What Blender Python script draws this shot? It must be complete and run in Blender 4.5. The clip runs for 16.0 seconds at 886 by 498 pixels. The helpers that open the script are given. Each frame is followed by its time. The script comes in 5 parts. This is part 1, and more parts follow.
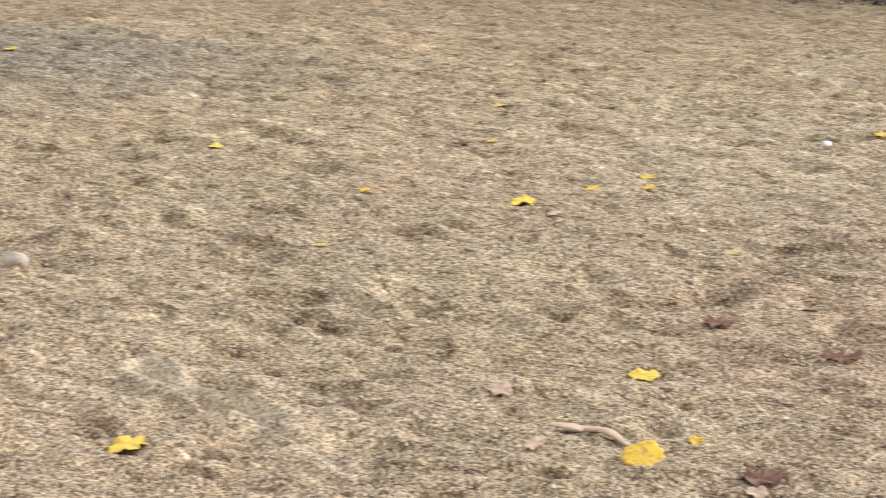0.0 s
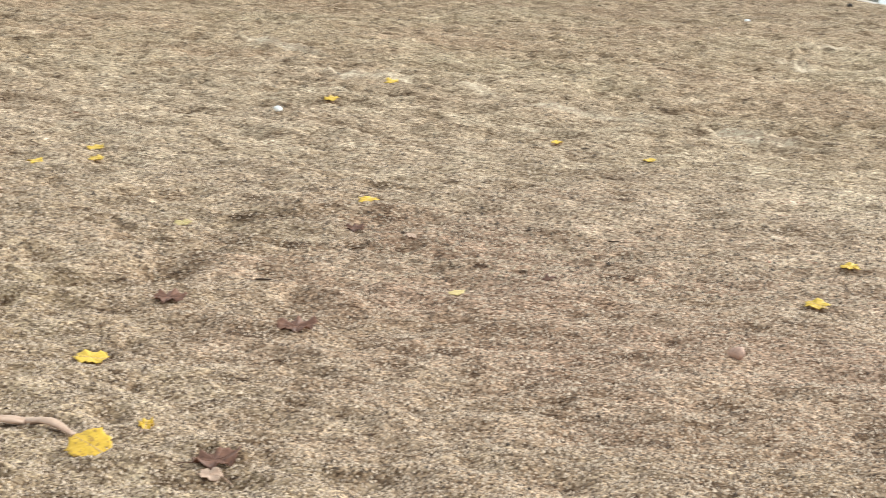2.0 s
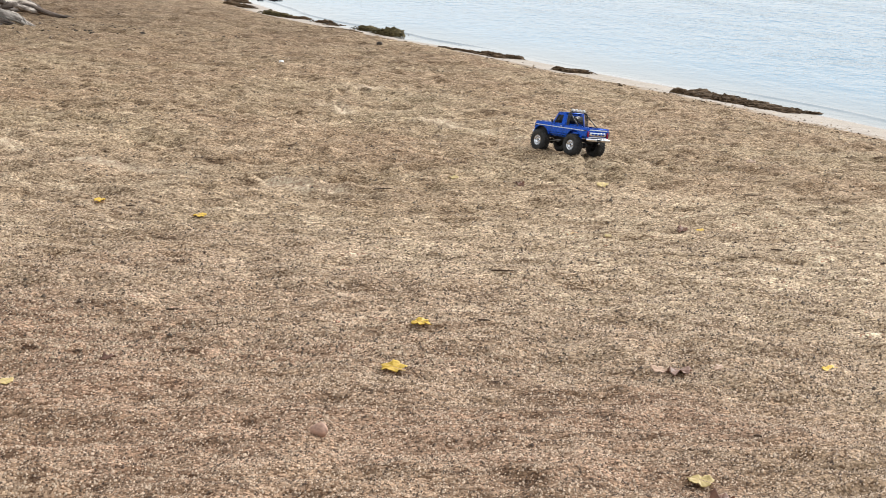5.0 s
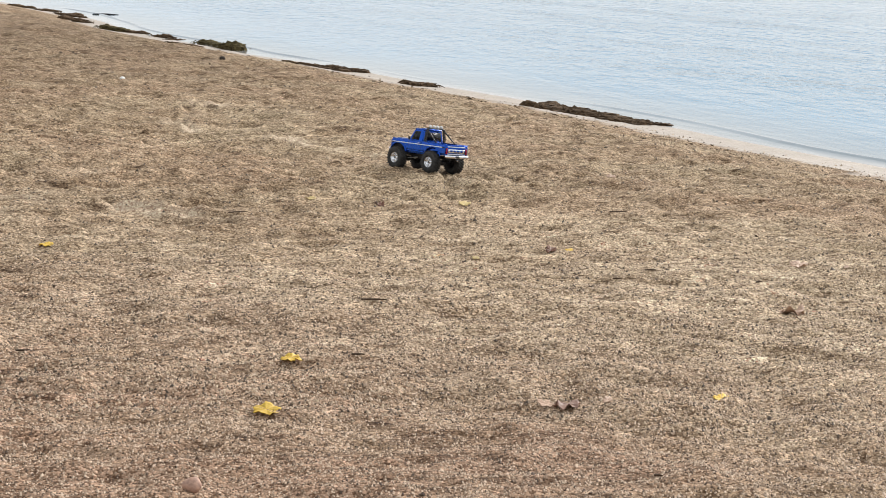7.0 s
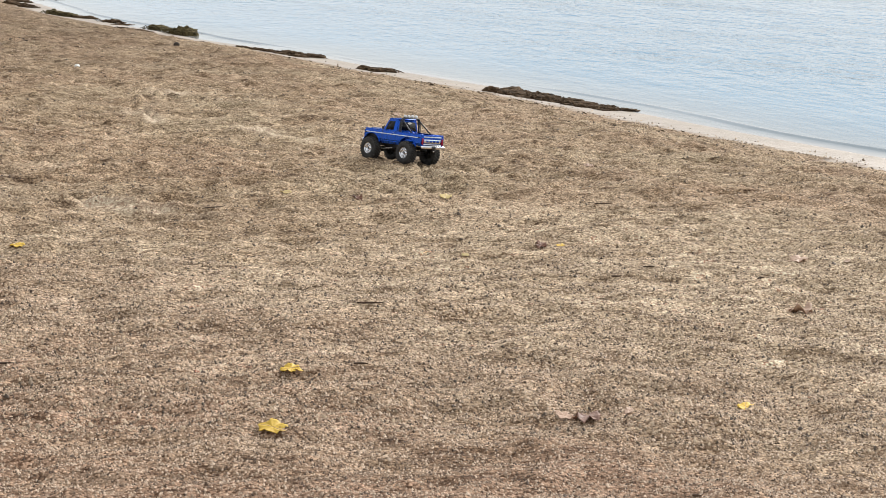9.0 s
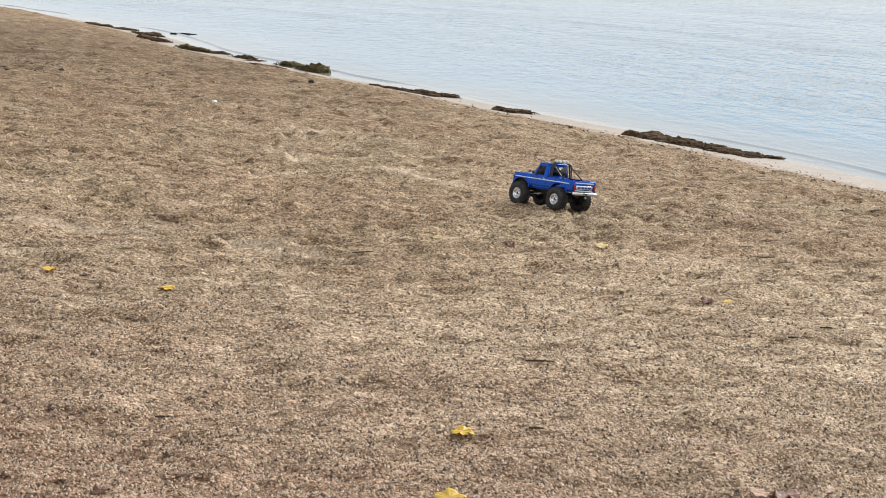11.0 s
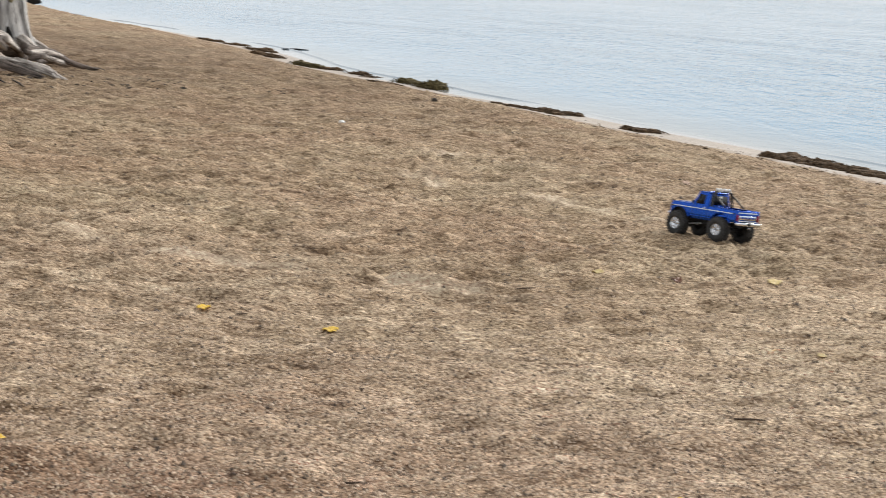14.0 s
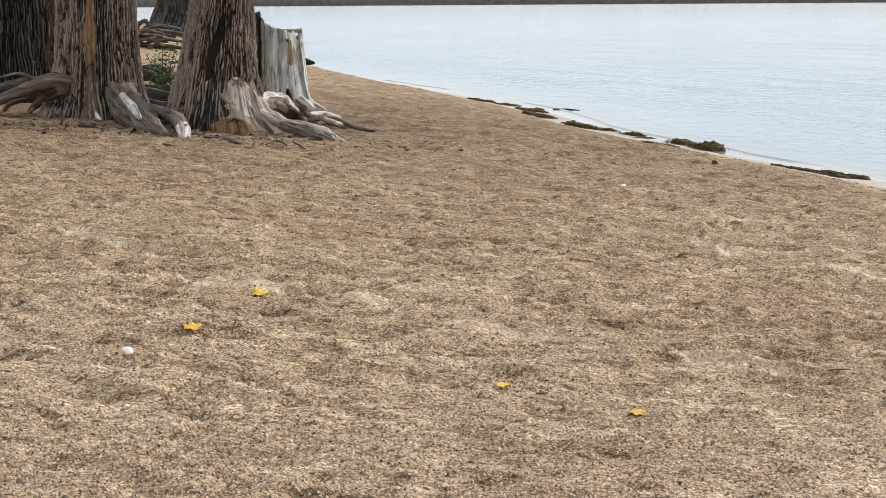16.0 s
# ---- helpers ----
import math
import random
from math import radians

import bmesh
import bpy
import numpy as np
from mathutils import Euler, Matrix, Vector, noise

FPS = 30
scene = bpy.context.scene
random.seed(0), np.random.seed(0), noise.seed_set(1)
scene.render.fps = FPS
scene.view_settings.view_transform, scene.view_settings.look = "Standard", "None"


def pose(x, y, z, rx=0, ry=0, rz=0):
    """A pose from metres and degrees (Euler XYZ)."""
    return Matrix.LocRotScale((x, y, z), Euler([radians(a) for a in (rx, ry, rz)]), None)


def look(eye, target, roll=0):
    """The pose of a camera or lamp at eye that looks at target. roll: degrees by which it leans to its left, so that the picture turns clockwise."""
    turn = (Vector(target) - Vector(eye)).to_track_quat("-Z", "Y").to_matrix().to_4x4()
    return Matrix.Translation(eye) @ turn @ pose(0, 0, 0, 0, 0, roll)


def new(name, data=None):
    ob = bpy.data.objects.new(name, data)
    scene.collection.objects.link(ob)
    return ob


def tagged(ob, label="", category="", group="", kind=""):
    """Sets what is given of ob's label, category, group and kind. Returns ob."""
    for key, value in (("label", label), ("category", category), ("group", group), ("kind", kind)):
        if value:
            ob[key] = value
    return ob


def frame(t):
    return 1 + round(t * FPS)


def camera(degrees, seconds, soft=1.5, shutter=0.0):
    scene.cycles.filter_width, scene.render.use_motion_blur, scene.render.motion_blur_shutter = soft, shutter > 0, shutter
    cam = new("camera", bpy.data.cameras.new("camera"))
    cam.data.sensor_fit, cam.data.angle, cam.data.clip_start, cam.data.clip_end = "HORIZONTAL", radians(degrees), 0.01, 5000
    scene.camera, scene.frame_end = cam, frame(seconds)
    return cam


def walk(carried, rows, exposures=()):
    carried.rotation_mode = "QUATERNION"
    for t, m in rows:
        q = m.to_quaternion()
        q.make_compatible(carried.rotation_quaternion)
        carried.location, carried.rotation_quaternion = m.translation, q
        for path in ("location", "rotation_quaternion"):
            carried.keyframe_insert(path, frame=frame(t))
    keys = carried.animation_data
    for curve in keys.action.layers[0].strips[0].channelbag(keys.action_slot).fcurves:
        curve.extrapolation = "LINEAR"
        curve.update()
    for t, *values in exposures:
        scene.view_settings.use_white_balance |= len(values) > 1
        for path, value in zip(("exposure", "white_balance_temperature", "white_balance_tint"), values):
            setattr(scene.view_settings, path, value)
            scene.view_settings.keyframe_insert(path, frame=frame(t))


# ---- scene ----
cam = camera(28.2, 16.0, soft=0.8, shutter=0.36)
PATH = [
    (0, (0.706, -2.363, 1.266), (-3.368, 6.561, -0.676), -1.17),
    (0.5, (0.721, -2.306, 1.251), (-2.564, 6.926, -0.745), -0.70),
    (1, (0.723, -2.257, 1.243), (-1.832, 7.189, -0.820), -0.43),
    (1.5, (0.711, -2.208, 1.236), (-1.131, 7.390, -0.883), -0.23),
    (2, (0.698, -2.151, 1.232), (-0.485, 7.544, -0.916), -0.06),
    (2.5, (0.677, -2.092, 1.234), (0.136, 7.662, -0.903), 0.21),
    (3, (0.655, -2.020, 1.239), (0.716, 7.756, -0.863), 0.55),
    (3.5, (0.643, -1.957, 1.246), (1.212, 7.810, -0.823), 0.59),
    (4, (0.638, -1.903, 1.248), (1.559, 7.846, -0.780), 0.38),
    (4.5, (0.630, -1.838, 1.245), (1.810, 7.893, -0.737), 0.15),
    (6.8, (0.574, -1.490, 1.243), (2.817, 8.074, -0.623), -0.11),
    (7, (0.573, -1.446, 1.239), (2.890, 8.099, -0.640), -0.09),
    (7.5, (0.546, -1.359, 1.231), (3.031, 8.138, -0.677), -0.15),
    (8, (0.510, -1.276, 1.233), (3.099, 8.186, -0.708), -0.15),
    (8.5, (0.482, -1.203, 1.244), (3.122, 8.239, -0.725), -0.15),
    (9, (0.461, -1.121, 1.246), (3.083, 8.325, -0.732), -0.20),
    (9.5, (0.435, -1.035, 1.239), (2.929, 8.459, -0.673), -0.33),
    (10, (0.416, -0.941, 1.237), (2.641, 8.632, -0.611), -0.51),
    (10.2, (0.405, -0.909, 1.235), (2.533, 8.685, -0.618), -0.27),
    (12.5, (0.251, -0.534, 1.243), (2.230, 9.144, -0.316), 0.91),
    (13, (0.214, -0.452, 1.253), (2.191, 9.221, -0.332), 1.09),
    (13.5, (0.178, -0.380, 1.261), (2.006, 9.300, -0.460), 0.94),
    (14, (0.141, -0.305, 1.259), (1.604, 9.441, -0.437), 0.28),
    (14.5, (0.117, -0.231, 1.264), (0.867, 9.631, -0.214), -0.74),
    (15, (0.077, -0.154, 1.269), (0.328, 9.749, -0.100), -0.57),
    (15.5, (0.040, -0.083, 1.280), (0.105, 9.818, -0.126), -0.68),
    (16, (0.000, 0.000, 1.283), (0.001, 9.905, -0.091), -0.35),
]
EXPOSURES = ((0, 0.68, 6180, 3), (2.5, 0.66, 6120, 2), (4.5, 0.46, 6470, 9), (7, 0.28, 6500, 10), (10, 0.26, 6500, 10), (13, 0.17, 6500, 10), (16, 0.31, 6500, 10))
walk(cam, [(t, look(eye, target, roll)) for t, eye, target, roll in PATH], EXPOSURES)

# ---- world and light: an overcast autumn day by a lake ----
world = bpy.data.worlds.new("overcast_sky")
scene.world = world
world.use_nodes = True
wn = world.node_tree
sky = wn.nodes.new("ShaderNodeTexSky")
sky.sky_type = "NISHITA"
sky.sun_disc = False
sky.sun_elevation = radians(27)
sky.sun_rotation = radians(52)
sky.air_density = 1.0
sky.dust_density = 3.0
sky.ozone_density = 1.0
cloud = wn.nodes.new("ShaderNodeMixRGB")
cloud.inputs["Fac"].default_value = 0.9
cloud.inputs["Color2"].default_value = (6.8, 7.07, 7.32, 1)
wn.links.new(sky.outputs[0], cloud.inputs["Color1"])
wn.links.new(cloud.outputs[0], wn.nodes["Background"].inputs["Color"])
wn.nodes["Background"].inputs["Strength"].default_value = 0.115

sun = new("sun", bpy.data.lights.new("sun", "SUN"))
sun.data.energy = 2.6
sun.data.angle = radians(22)
sun.data.color = (1.0, 0.98, 0.95)
sun.matrix_world = look((0, 0, 30), (-7.9, -6.1, 25.0))


# ---- material helpers ----
class Nodes:
    """A small writer of node materials."""

    def __init__(self, name):
        self.mat = bpy.data.materials.new(name)
        self.mat.use_nodes = True
        self.tree = self.mat.node_tree
        self.bsdf = self.tree.nodes["Principled BSDF"]
        self.out = self.tree.nodes["Material Output"]
        self.coord = None

    def add(self, kind, **props):
        node = self.tree.nodes.new("ShaderNode" + kind)
        if "operation" in props:
            node.operation = props["operation"]
        if "blend_type" in props:
            node.blend_type = props["blend_type"]
        if "attribute_name" in props:
            node.attribute_name = props["attribute_name"]
        return node

    def link(self, a, b):
        self.tree.links.new(a, b)

    def pos(self, scale=(1, 1, 1), where="Object"):
        if self.coord is None:
            self.coord = self.add("TexCoord")
        m = self.add("Mapping")
        m.inputs["Scale"].default_value = scale
        self.link(self.coord.outputs[where], m.inputs["Vector"])
        return m.outputs[0]

    def noise(self, size, detail=4.0, rough=0.55, stretch=(1, 1, 1), where="Object", distort=0.0):
        n = self.add("TexNoise")
        n.inputs["Scale"].default_value = 1.0
        n.inputs["Detail"].default_value = detail
        n.inputs["Roughness"].default_value = rough
        n.inputs["Distortion"].default_value = distort
        self.link(self.pos(tuple(s / size for s in stretch), where), n.inputs["Vector"])
        return n.outputs["Fac"]

    def ramp(self, fac, *stops):
        r = self.add("ValToRGB")
        els = r.color_ramp.elements
        while len(els) < len(stops):
            els.new(0.5)
        for e, (p, c) in zip(els, stops):
            e.position = p
            e.color = (*c, 1) if isinstance(c, tuple) else (c, c, c, 1)
        self.link(fac, r.inputs[0])
        return r.outputs[0]

    def mix(self, fac, a, b, blend="MIX"):
        m = self.add("MixRGB", blend_type=blend)
        for socket, value in zip(m.inputs, (fac, a, b)):
            if isinstance(value, (int, float)):
                socket.default_value = value
            elif isinstance(value, tuple):
                socket.default_value = (*value, 1)
            else:
                self.link(value, socket)
        return m.outputs[0]

    def math(self, op, a, b=0.0):
        m = self.add("Math", operation=op)
        for socket, value in zip(m.inputs, (a, b)):
            if isinstance(value, (int, float)):
                socket.default_value = value
            else:
                self.link(value, socket)
        return m.outputs[0]

    def bump(self, height, strength, distance, before=None):
        b = self.add("Bump")
        b.inputs["Strength"].default_value = strength
        b.inputs["Distance"].default_value = distance
        self.link(height, b.inputs["Height"])
        if before is not None:
            self.link(before, b.inputs["Normal"])
        return b.outputs[0]

    def set(self, color=None, rough=None, metal=None, normal=None, **more):
        for key, value in (("Base Color", color), ("Roughness", rough), ("Metallic", metal), ("Normal", normal), *more.items()):
            if value is None:
                continue
            socket = self.bsdf.inputs[key]
            if isinstance(value, (int, float)):
                socket.default_value = value
            elif isinstance(value, tuple):
                socket.default_value = (*value, 1) if len(value) == 3 else value
            else:
                self.link(value, socket)
        return self.mat


def sand_material():
    n = Nodes("coarse_beach_sand")
    geo = n.add("NewGeometry")

    def spread(place, wobble, size, falloff):
        """How near a point lies to a place, with a ragged border."""
        away = n.add("VectorMath", operation="DISTANCE")
        away.inputs[1].default_value = place
        n.link(geo.outputs["Position"], away.inputs[0])
        ragged = n.math("ADD", away.outputs["Value"], n.math("MULTIPLY", n.math("SUBTRACT", n.noise(size, 4, 0.65), 0.5), wobble))
        return n.ramp(n.math("MULTIPLY", ragged, 0.05), *falloff)

    broad = n.noise(1.6, 4, 0.6)
    patch = n.noise(0.45, 4, 0.6, (0.35, 1, 1))
    scuff = n.noise(0.15, 4, 0.65, (0.4, 1, 1))
    mottle = n.noise(0.045, 3, 0.65)
    grit = n.noise(0.014, 2, 0.6)
    cell = n.add("TexVoronoi")
    cell.inputs["Scale"].default_value = 1.0
    n.link(n.pos((1 / 0.0068,) * 3), cell.inputs["Vector"])
    grain = n.add("SeparateColor")
    n.link(cell.outputs["Color"], grain.inputs[0])
    base = n.ramp(broad, (0.34, (0.335, 0.261, 0.170)), (0.48, (0.335, 0.251, 0.162)), (0.60, (0.328, 0.236, 0.153)))
    # reddish grains gather in stretches of the beach, greyer ones in others
    base = n.mix(spread((1.1, 3.3, -0.1), 2.8, 0.7, ((0.05, 0.9), (0.13, 0.0))), base, (0.286, 0.185, 0.125))
    base = n.mix(n.ramp(n.noise(0.7, 4, 0.65, (0.45, 1, 1)), (0.50, 0.0), (0.64, 0.25)), base, (0.254, 0.175, 0.113))
    base = n.mix(n.ramp(n.noise(0.55, 4, 0.7, (0.45, 1, 1)), (0.50, 0.0), (0.64, 0.32)), base, (0.260, 0.209, 0.137))
    base = n.mix(spread((2.9, 5.0, -0.2), 3.0, 0.6, ((0.04, 0.9), (0.14, 0.0))), base, (0.430, 0.338, 0.232))
    # local brightness, painted as a paler patch of sand
    base = n.mix(spread((-1.0, 6.4, 0.0), 3.0, 0.6, ((0.06, 0.5), (0.15, 0.0))), base, (0.385, 0.300, 0.212))
    # shade round the trees, put into the sand as a browner colour
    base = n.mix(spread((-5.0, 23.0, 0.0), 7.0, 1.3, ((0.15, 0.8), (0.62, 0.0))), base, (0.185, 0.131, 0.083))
    # a patch of grey silt up the beach
    base = n.mix(spread((-6.9, 6.9, 0.3), 3.0, 0.7, ((0.05, 0.8), (0.15, 0.0))), base, (0.212, 0.178, 0.143))
    # noise tones double as relief shading: brown for shaded hollows, pale for lit crests
    base = n.mix(0.5, base, n.ramp(patch, (0.34, (0.38, 0.35, 0.33)), (0.66, (0.61, 0.62, 0.64))), "OVERLAY")
    base = n.mix(0.6, base, n.ramp(scuff, (0.34, (0.25, 0.22, 0.19)), (0.46, 0.47), (0.56, 0.54), (0.68, (0.70, 0.72, 0.75))), "OVERLAY")
    base = n.mix(0.3, base, n.ramp(mottle, (0.34, (0.35, 0.33, 0.31)), (0.5, 0.51), (0.66, (0.67, 0.68, 0.70))), "OVERLAY")
    streak = n.noise(0.085, 4, 0.7, (0.42, 1, 1))
    base = n.mix(0.85, base, n.ramp(streak, (0.30, (0.24, 0.21, 0.18)), (0.42, (0.46, 0.45, 0.44)), (0.56, 0.54), (0.70, (0.75, 0.78, 0.82))), "OVERLAY")
    dent = n.noise(0.042, 3, 0.6, (0.38, 1, 1), distort=0.3)
    base = n.mix(0.8, base, n.ramp(dent, (0.34, (0.17, 0.14, 0.12)), (0.44, (0.50, 0.49, 0.48)), (0.60, 0.52), (0.70, (0.64, 0.66, 0.68))), "OVERLAY")
    loose = n.add("Attribute", attribute_name="loose_sand")
    grains = n.ramp(grain.outputs[0], (0.0, (0.16, 0.12, 0.09)), (0.15, (0.26, 0.22, 0.19)), (0.30, (0.43, 0.41, 0.39)), (0.62, 0.56), (0.82, (0.76, 0.75, 0.74)), (1.0, (0.95, 0.94, 0.93)))
    # shade in the gaps between grains, darkened into the colour
    gap_shade = n.ramp(cell.outputs["Distance"], (0.30, 0.56), (0.52, 0.46), (0.78, 0.22))
    grains = n.mix(0.75, grains, gap_shade, "OVERLAY")
    base = n.mix(0.95, base, grains, "OVERLAY")
    base = n.mix(n.math("MULTIPLY", loose.outputs["Fac"], 0.8), base, n.mix(0.5, (0.60, 0.485, 0.355), grains, "OVERLAY"))
    # wet sand by the water's edge
    sep = n.add("SeparateXYZ")
    n.link(geo.outputs["Position"], sep.inputs[0])
    height = n.math("ADD", sep.outputs["Z"], n.math("MULTIPLY", n.math("SUBTRACT", n.noise(0.5, 3), 0.5), 0.06))
    wet = n.math("MULTIPLY", n.math("SUBTRACT", -0.585, height), 30.0)
    wet.node.use_clamp = True
    base = n.mix(wet, base, n.mix(0.3, (0.46, 0.385, 0.315), n.ramp(patch, (0.34, 0.35), (0.66, 0.62)), "OVERLAY"))
    rough = n.mix(wet, (0.93, 0.93, 0.93), (0.45, 0.45, 0.45))
    nor = n.bump(scuff, 0.5, 0.03)
    nor = n.bump(streak, 0.6, 0.022, nor)
    nor = n.bump(dent, 0.6, 0.012, nor)
    nor = n.bump(mottle, 0.4, 0.012, nor)
    nor = n.bump(grit, 0.5, 0.005, nor)
    nor = n.bump(n.math("SUBTRACT", 1.0, cell.outputs["Distance"]), 0.6, 0.003, nor)
    n.bsdf.inputs["Specular IOR Level"].default_value = 0.2
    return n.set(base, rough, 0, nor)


def water_material():
    n = Nodes("lake_water")
    ripple = n.noise(0.34, 3, 0.55, (1.25, 0.5, 1))
    chop = n.noise(0.13, 2, 0.5, (1, 0.5, 1))
    swell = n.noise(2.6, 2, 0.5, (1, 0.4, 1))
    gust = n.noise(6.0, 3, 0.6, (1, 0.35, 1))
    # the shallows by the shore lie smooth
    uv = n.add("SeparateXYZ")
    n.link(n.pos((1, 1, 1), "UV"), uv.inputs[0])
    open_water = n.ramp(n.math("MULTIPLY", uv.outputs["X"], 0.2), (0.12, 0.12), (0.75, 1.0))
    lively = n.math("MULTIPLY", open_water, n.ramp(gust, (0.35, 0.55), (0.65, 1.0)))
    nor = n.bump(swell, 0.25, 0.2)
    nor = n.bump(n.math("MULTIPLY", ripple, lively), 0.55, 0.14, nor)
    nor = n.bump(n.math("MULTIPLY", chop, lively), 0.5, 0.045, nor)
    shallow = n.ramp(n.math("MULTIPLY", n.math("ADD", uv.outputs["X"], n.math("MULTIPLY", gust, 0.8)), 0.2), (0.075, (0.48, 0.44, 0.40)), (0.13, (0.20, 0.24, 0.26)), (0.4, (0.08, 0.235, 0.37)))
    return n.set(shallow, 0.06, 0, nor, IOR=1.33)


def bark_material(name, dark, light):
    """Weathered ridges over furrows whose shade is darkened into the colour; the mesh carries the height of its ridges
    as "crest".
    """
    n = Nodes(name)
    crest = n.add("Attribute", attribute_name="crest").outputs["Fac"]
    flake = n.noise(0.03, 5, 0.65, (1, 1, 0.35), distort=0.5)
    fine = n.noise(0.012, 4, 0.6, (1, 1, 0.4))
    tone = n.noise(0.5, 4, 0.65)
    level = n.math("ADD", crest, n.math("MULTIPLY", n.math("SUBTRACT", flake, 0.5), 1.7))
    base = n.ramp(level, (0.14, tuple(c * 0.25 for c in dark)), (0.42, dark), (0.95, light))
    base = n.mix(0.5, base, n.ramp(fine, (0.3, 0.3), (0.7, 0.7)), "OVERLAY")
    base = n.mix(0.55, base, n.ramp(tone, (0.3, 0.33), (0.7, 0.64)), "OVERLAY")
    nor = n.bump(flake, 1.0, 0.02)
    nor = n.bump(fine, 0.6, 0.006, nor)
    return n.set(base, 0.95, 0, nor)


def weathered_wood_material(name, dark, light, where="Object"):
    """Streaked old wood; by UV the streaks run along a root, else upright."""
    n = Nodes(name)
    along = (1, 0.12, 1) if where == "UV" else (1, 1, 0.12)
    streak = n.noise(0.045, 5, 0.65, along, where, 0.4)
    fine = n.noise(0.016, 3, 0.6, along, where, 0.2)
    blotch = n.noise(0.16, 4, 0.65, tuple(0.3 if a < 1 else 1 for a in along), where)
    base = n.ramp(streak, (0.36, tuple(c * 0.5 for c in dark)), (0.5, tuple((c + d) / 2 for c, d in zip(dark, light))), (0.66, light))
    base = n.mix(0.5, base, n.ramp(fine, (0.3, 0.25), (0.7, 0.75)), "OVERLAY")
    base = n.mix(n.ramp(blotch, (0.52, 0.0), (0.70, 0.65)), base, tuple(c * 0.8 for c in dark))
    nor = n.bump(streak, 0.9, 0.025)
    return n.set(base, 0.85, 0, n.bump(fine, 0.6, 0.008, nor))


def plain_material(name, color, rough, metal=0.0, vary=0.12, size=0.02, bump=0.0, **more):
    n = Nodes(name)
    v = n.noise(size, 4, 0.6)
    low, high = tuple(c * (1 - vary) for c in color), tuple(min(1, c * (1 + vary)) for c in color)
    base = n.ramp(v, (0.35, low), (0.65, high))
    nor = n.bump(v, bump, size * 0.3) if bump else None
    return n.set(base, rough, metal, nor, **more)


SAND = sand_material()
WATER = water_material()
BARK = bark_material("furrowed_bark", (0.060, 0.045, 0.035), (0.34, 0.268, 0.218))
# darker copy of the bark, with the shade on the left tree painted in
BARK_SHADED = bark_material("shaded_furrowed_bark", (0.042, 0.033, 0.026), (0.125, 0.098, 0.08))
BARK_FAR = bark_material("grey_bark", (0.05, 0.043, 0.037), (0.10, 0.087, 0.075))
BLEACHED = weathered_wood_material("bleached_bare_wood", (0.14, 0.10, 0.072), (0.56, 0.45, 0.36), "UV")
STUMP_WOOD = weathered_wood_material("grey_stump_wood", (0.28, 0.255, 0.235), (0.74, 0.71, 0.67))
BLEACHED_ROOT = weathered_wood_material("bleached_root", (0.15, 0.115, 0.09), (0.80, 0.72, 0.64), "UV")
WHITE_WOOD = weathered_wood_material("white_bare_wood", (0.26, 0.22, 0.18), (0.92, 0.87, 0.81), "UV")
ROOT = weathered_wood_material("weathered_root", (0.045, 0.034, 0.027), (0.25, 0.195, 0.16), "UV")


# ---- shape helpers ----
def lattice(ix, iy, seed):
    """A fixed random number for each whole place."""
    ix, iy = np.asarray(ix), np.asarray(iy)
    h = (ix.astype(np.int64) * 374761393 + iy.astype(np.int64) * 668265263 + seed * 974634777) & 0xFFFFFFFF
    h = ((h ^ (h >> 13)) * 1274126177) & 0xFFFFFFFF
    h = ((h ^ (h >> 16)) * 2246822519) & 0xFFFFFFFF
    return ((h ^ (h >> 15)) & 0xFFFFFF) / float(0xFFFFFF)


def smooth_noise(x, y, seed):
    ix, iy = np.floor(x), np.floor(y)
    fx, fy = x - ix, y - iy
    fx, fy = fx * fx * (3 - 2 * fx), fy * fy * (3 - 2 * fy)
    a, b = lattice(ix, iy, seed), lattice(ix + 1, iy, seed)
    c, d = lattice(ix, iy + 1, seed), lattice(ix + 1, iy + 1, seed)
    return (a * (1 - fx) + b * fx) * (1 - fy) + (c * (1 - fx) + d * fx) * fy - 0.5


def rolling(x, y, size, octaves, seed, gain=0.52):
    total, amp = 0, 1.0
    for k in range(octaves):
        total = total + amp * smooth_noise(x / size + 17.3 * k, y / size - 9.1 * k, seed + k)
        size, amp = size / 2.03, amp * gain
    return total


def pits(x, y, cell, chance, depth, seed):
    """Scattered hollows with a low rim, one at most in each cell."""
    total = np.zeros_like(x)
    cx, cy = np.floor(x / cell), np.floor(y / cell)
    for dx in (-1, 0, 1):
        for dy in (-1, 0, 1):
            ix, iy = cx + dx, cy + dy
            px, py = (ix + lattice(ix, iy, seed)) * cell, (iy + lattice(ix, iy, seed + 1)) * cell
            on = (lattice(ix, iy, seed + 2) < chance) * (0.4 + 0.6 * lattice(ix, iy, seed + 3))
            wide = cell * (0.16 + 0.20 * lattice(ix, iy, seed + 4))
            turn = lattice(ix, iy, seed + 5) * 3.14
            u = (x - px) * np.cos(turn) + (y - py) * np.sin(turn)
            v = (y - py) * np.cos(turn) - (x - px) * np.sin(turn)
            q = (u * u + (v * 1.5) ** 2) / (wide * wide)
            total += on * depth * (0.42 * np.exp(-q * 0.35) - 1.25 * np.exp(-q ** 1.5))
    return total


def ease(a, b, x):
    t = np.clip((x - a) / (b - a), 0, 1)
    return t * t * (3 - 2 * t)


WATER_Z = -0.68
SHORE_Y = (-400, -60, 0, 7, 10.4, 13.7, 16, 18, 20, 23, 26.8, 32.8, 36.8, 44.5, 52.4, 62, 75, 95, 140, 300, 3000)
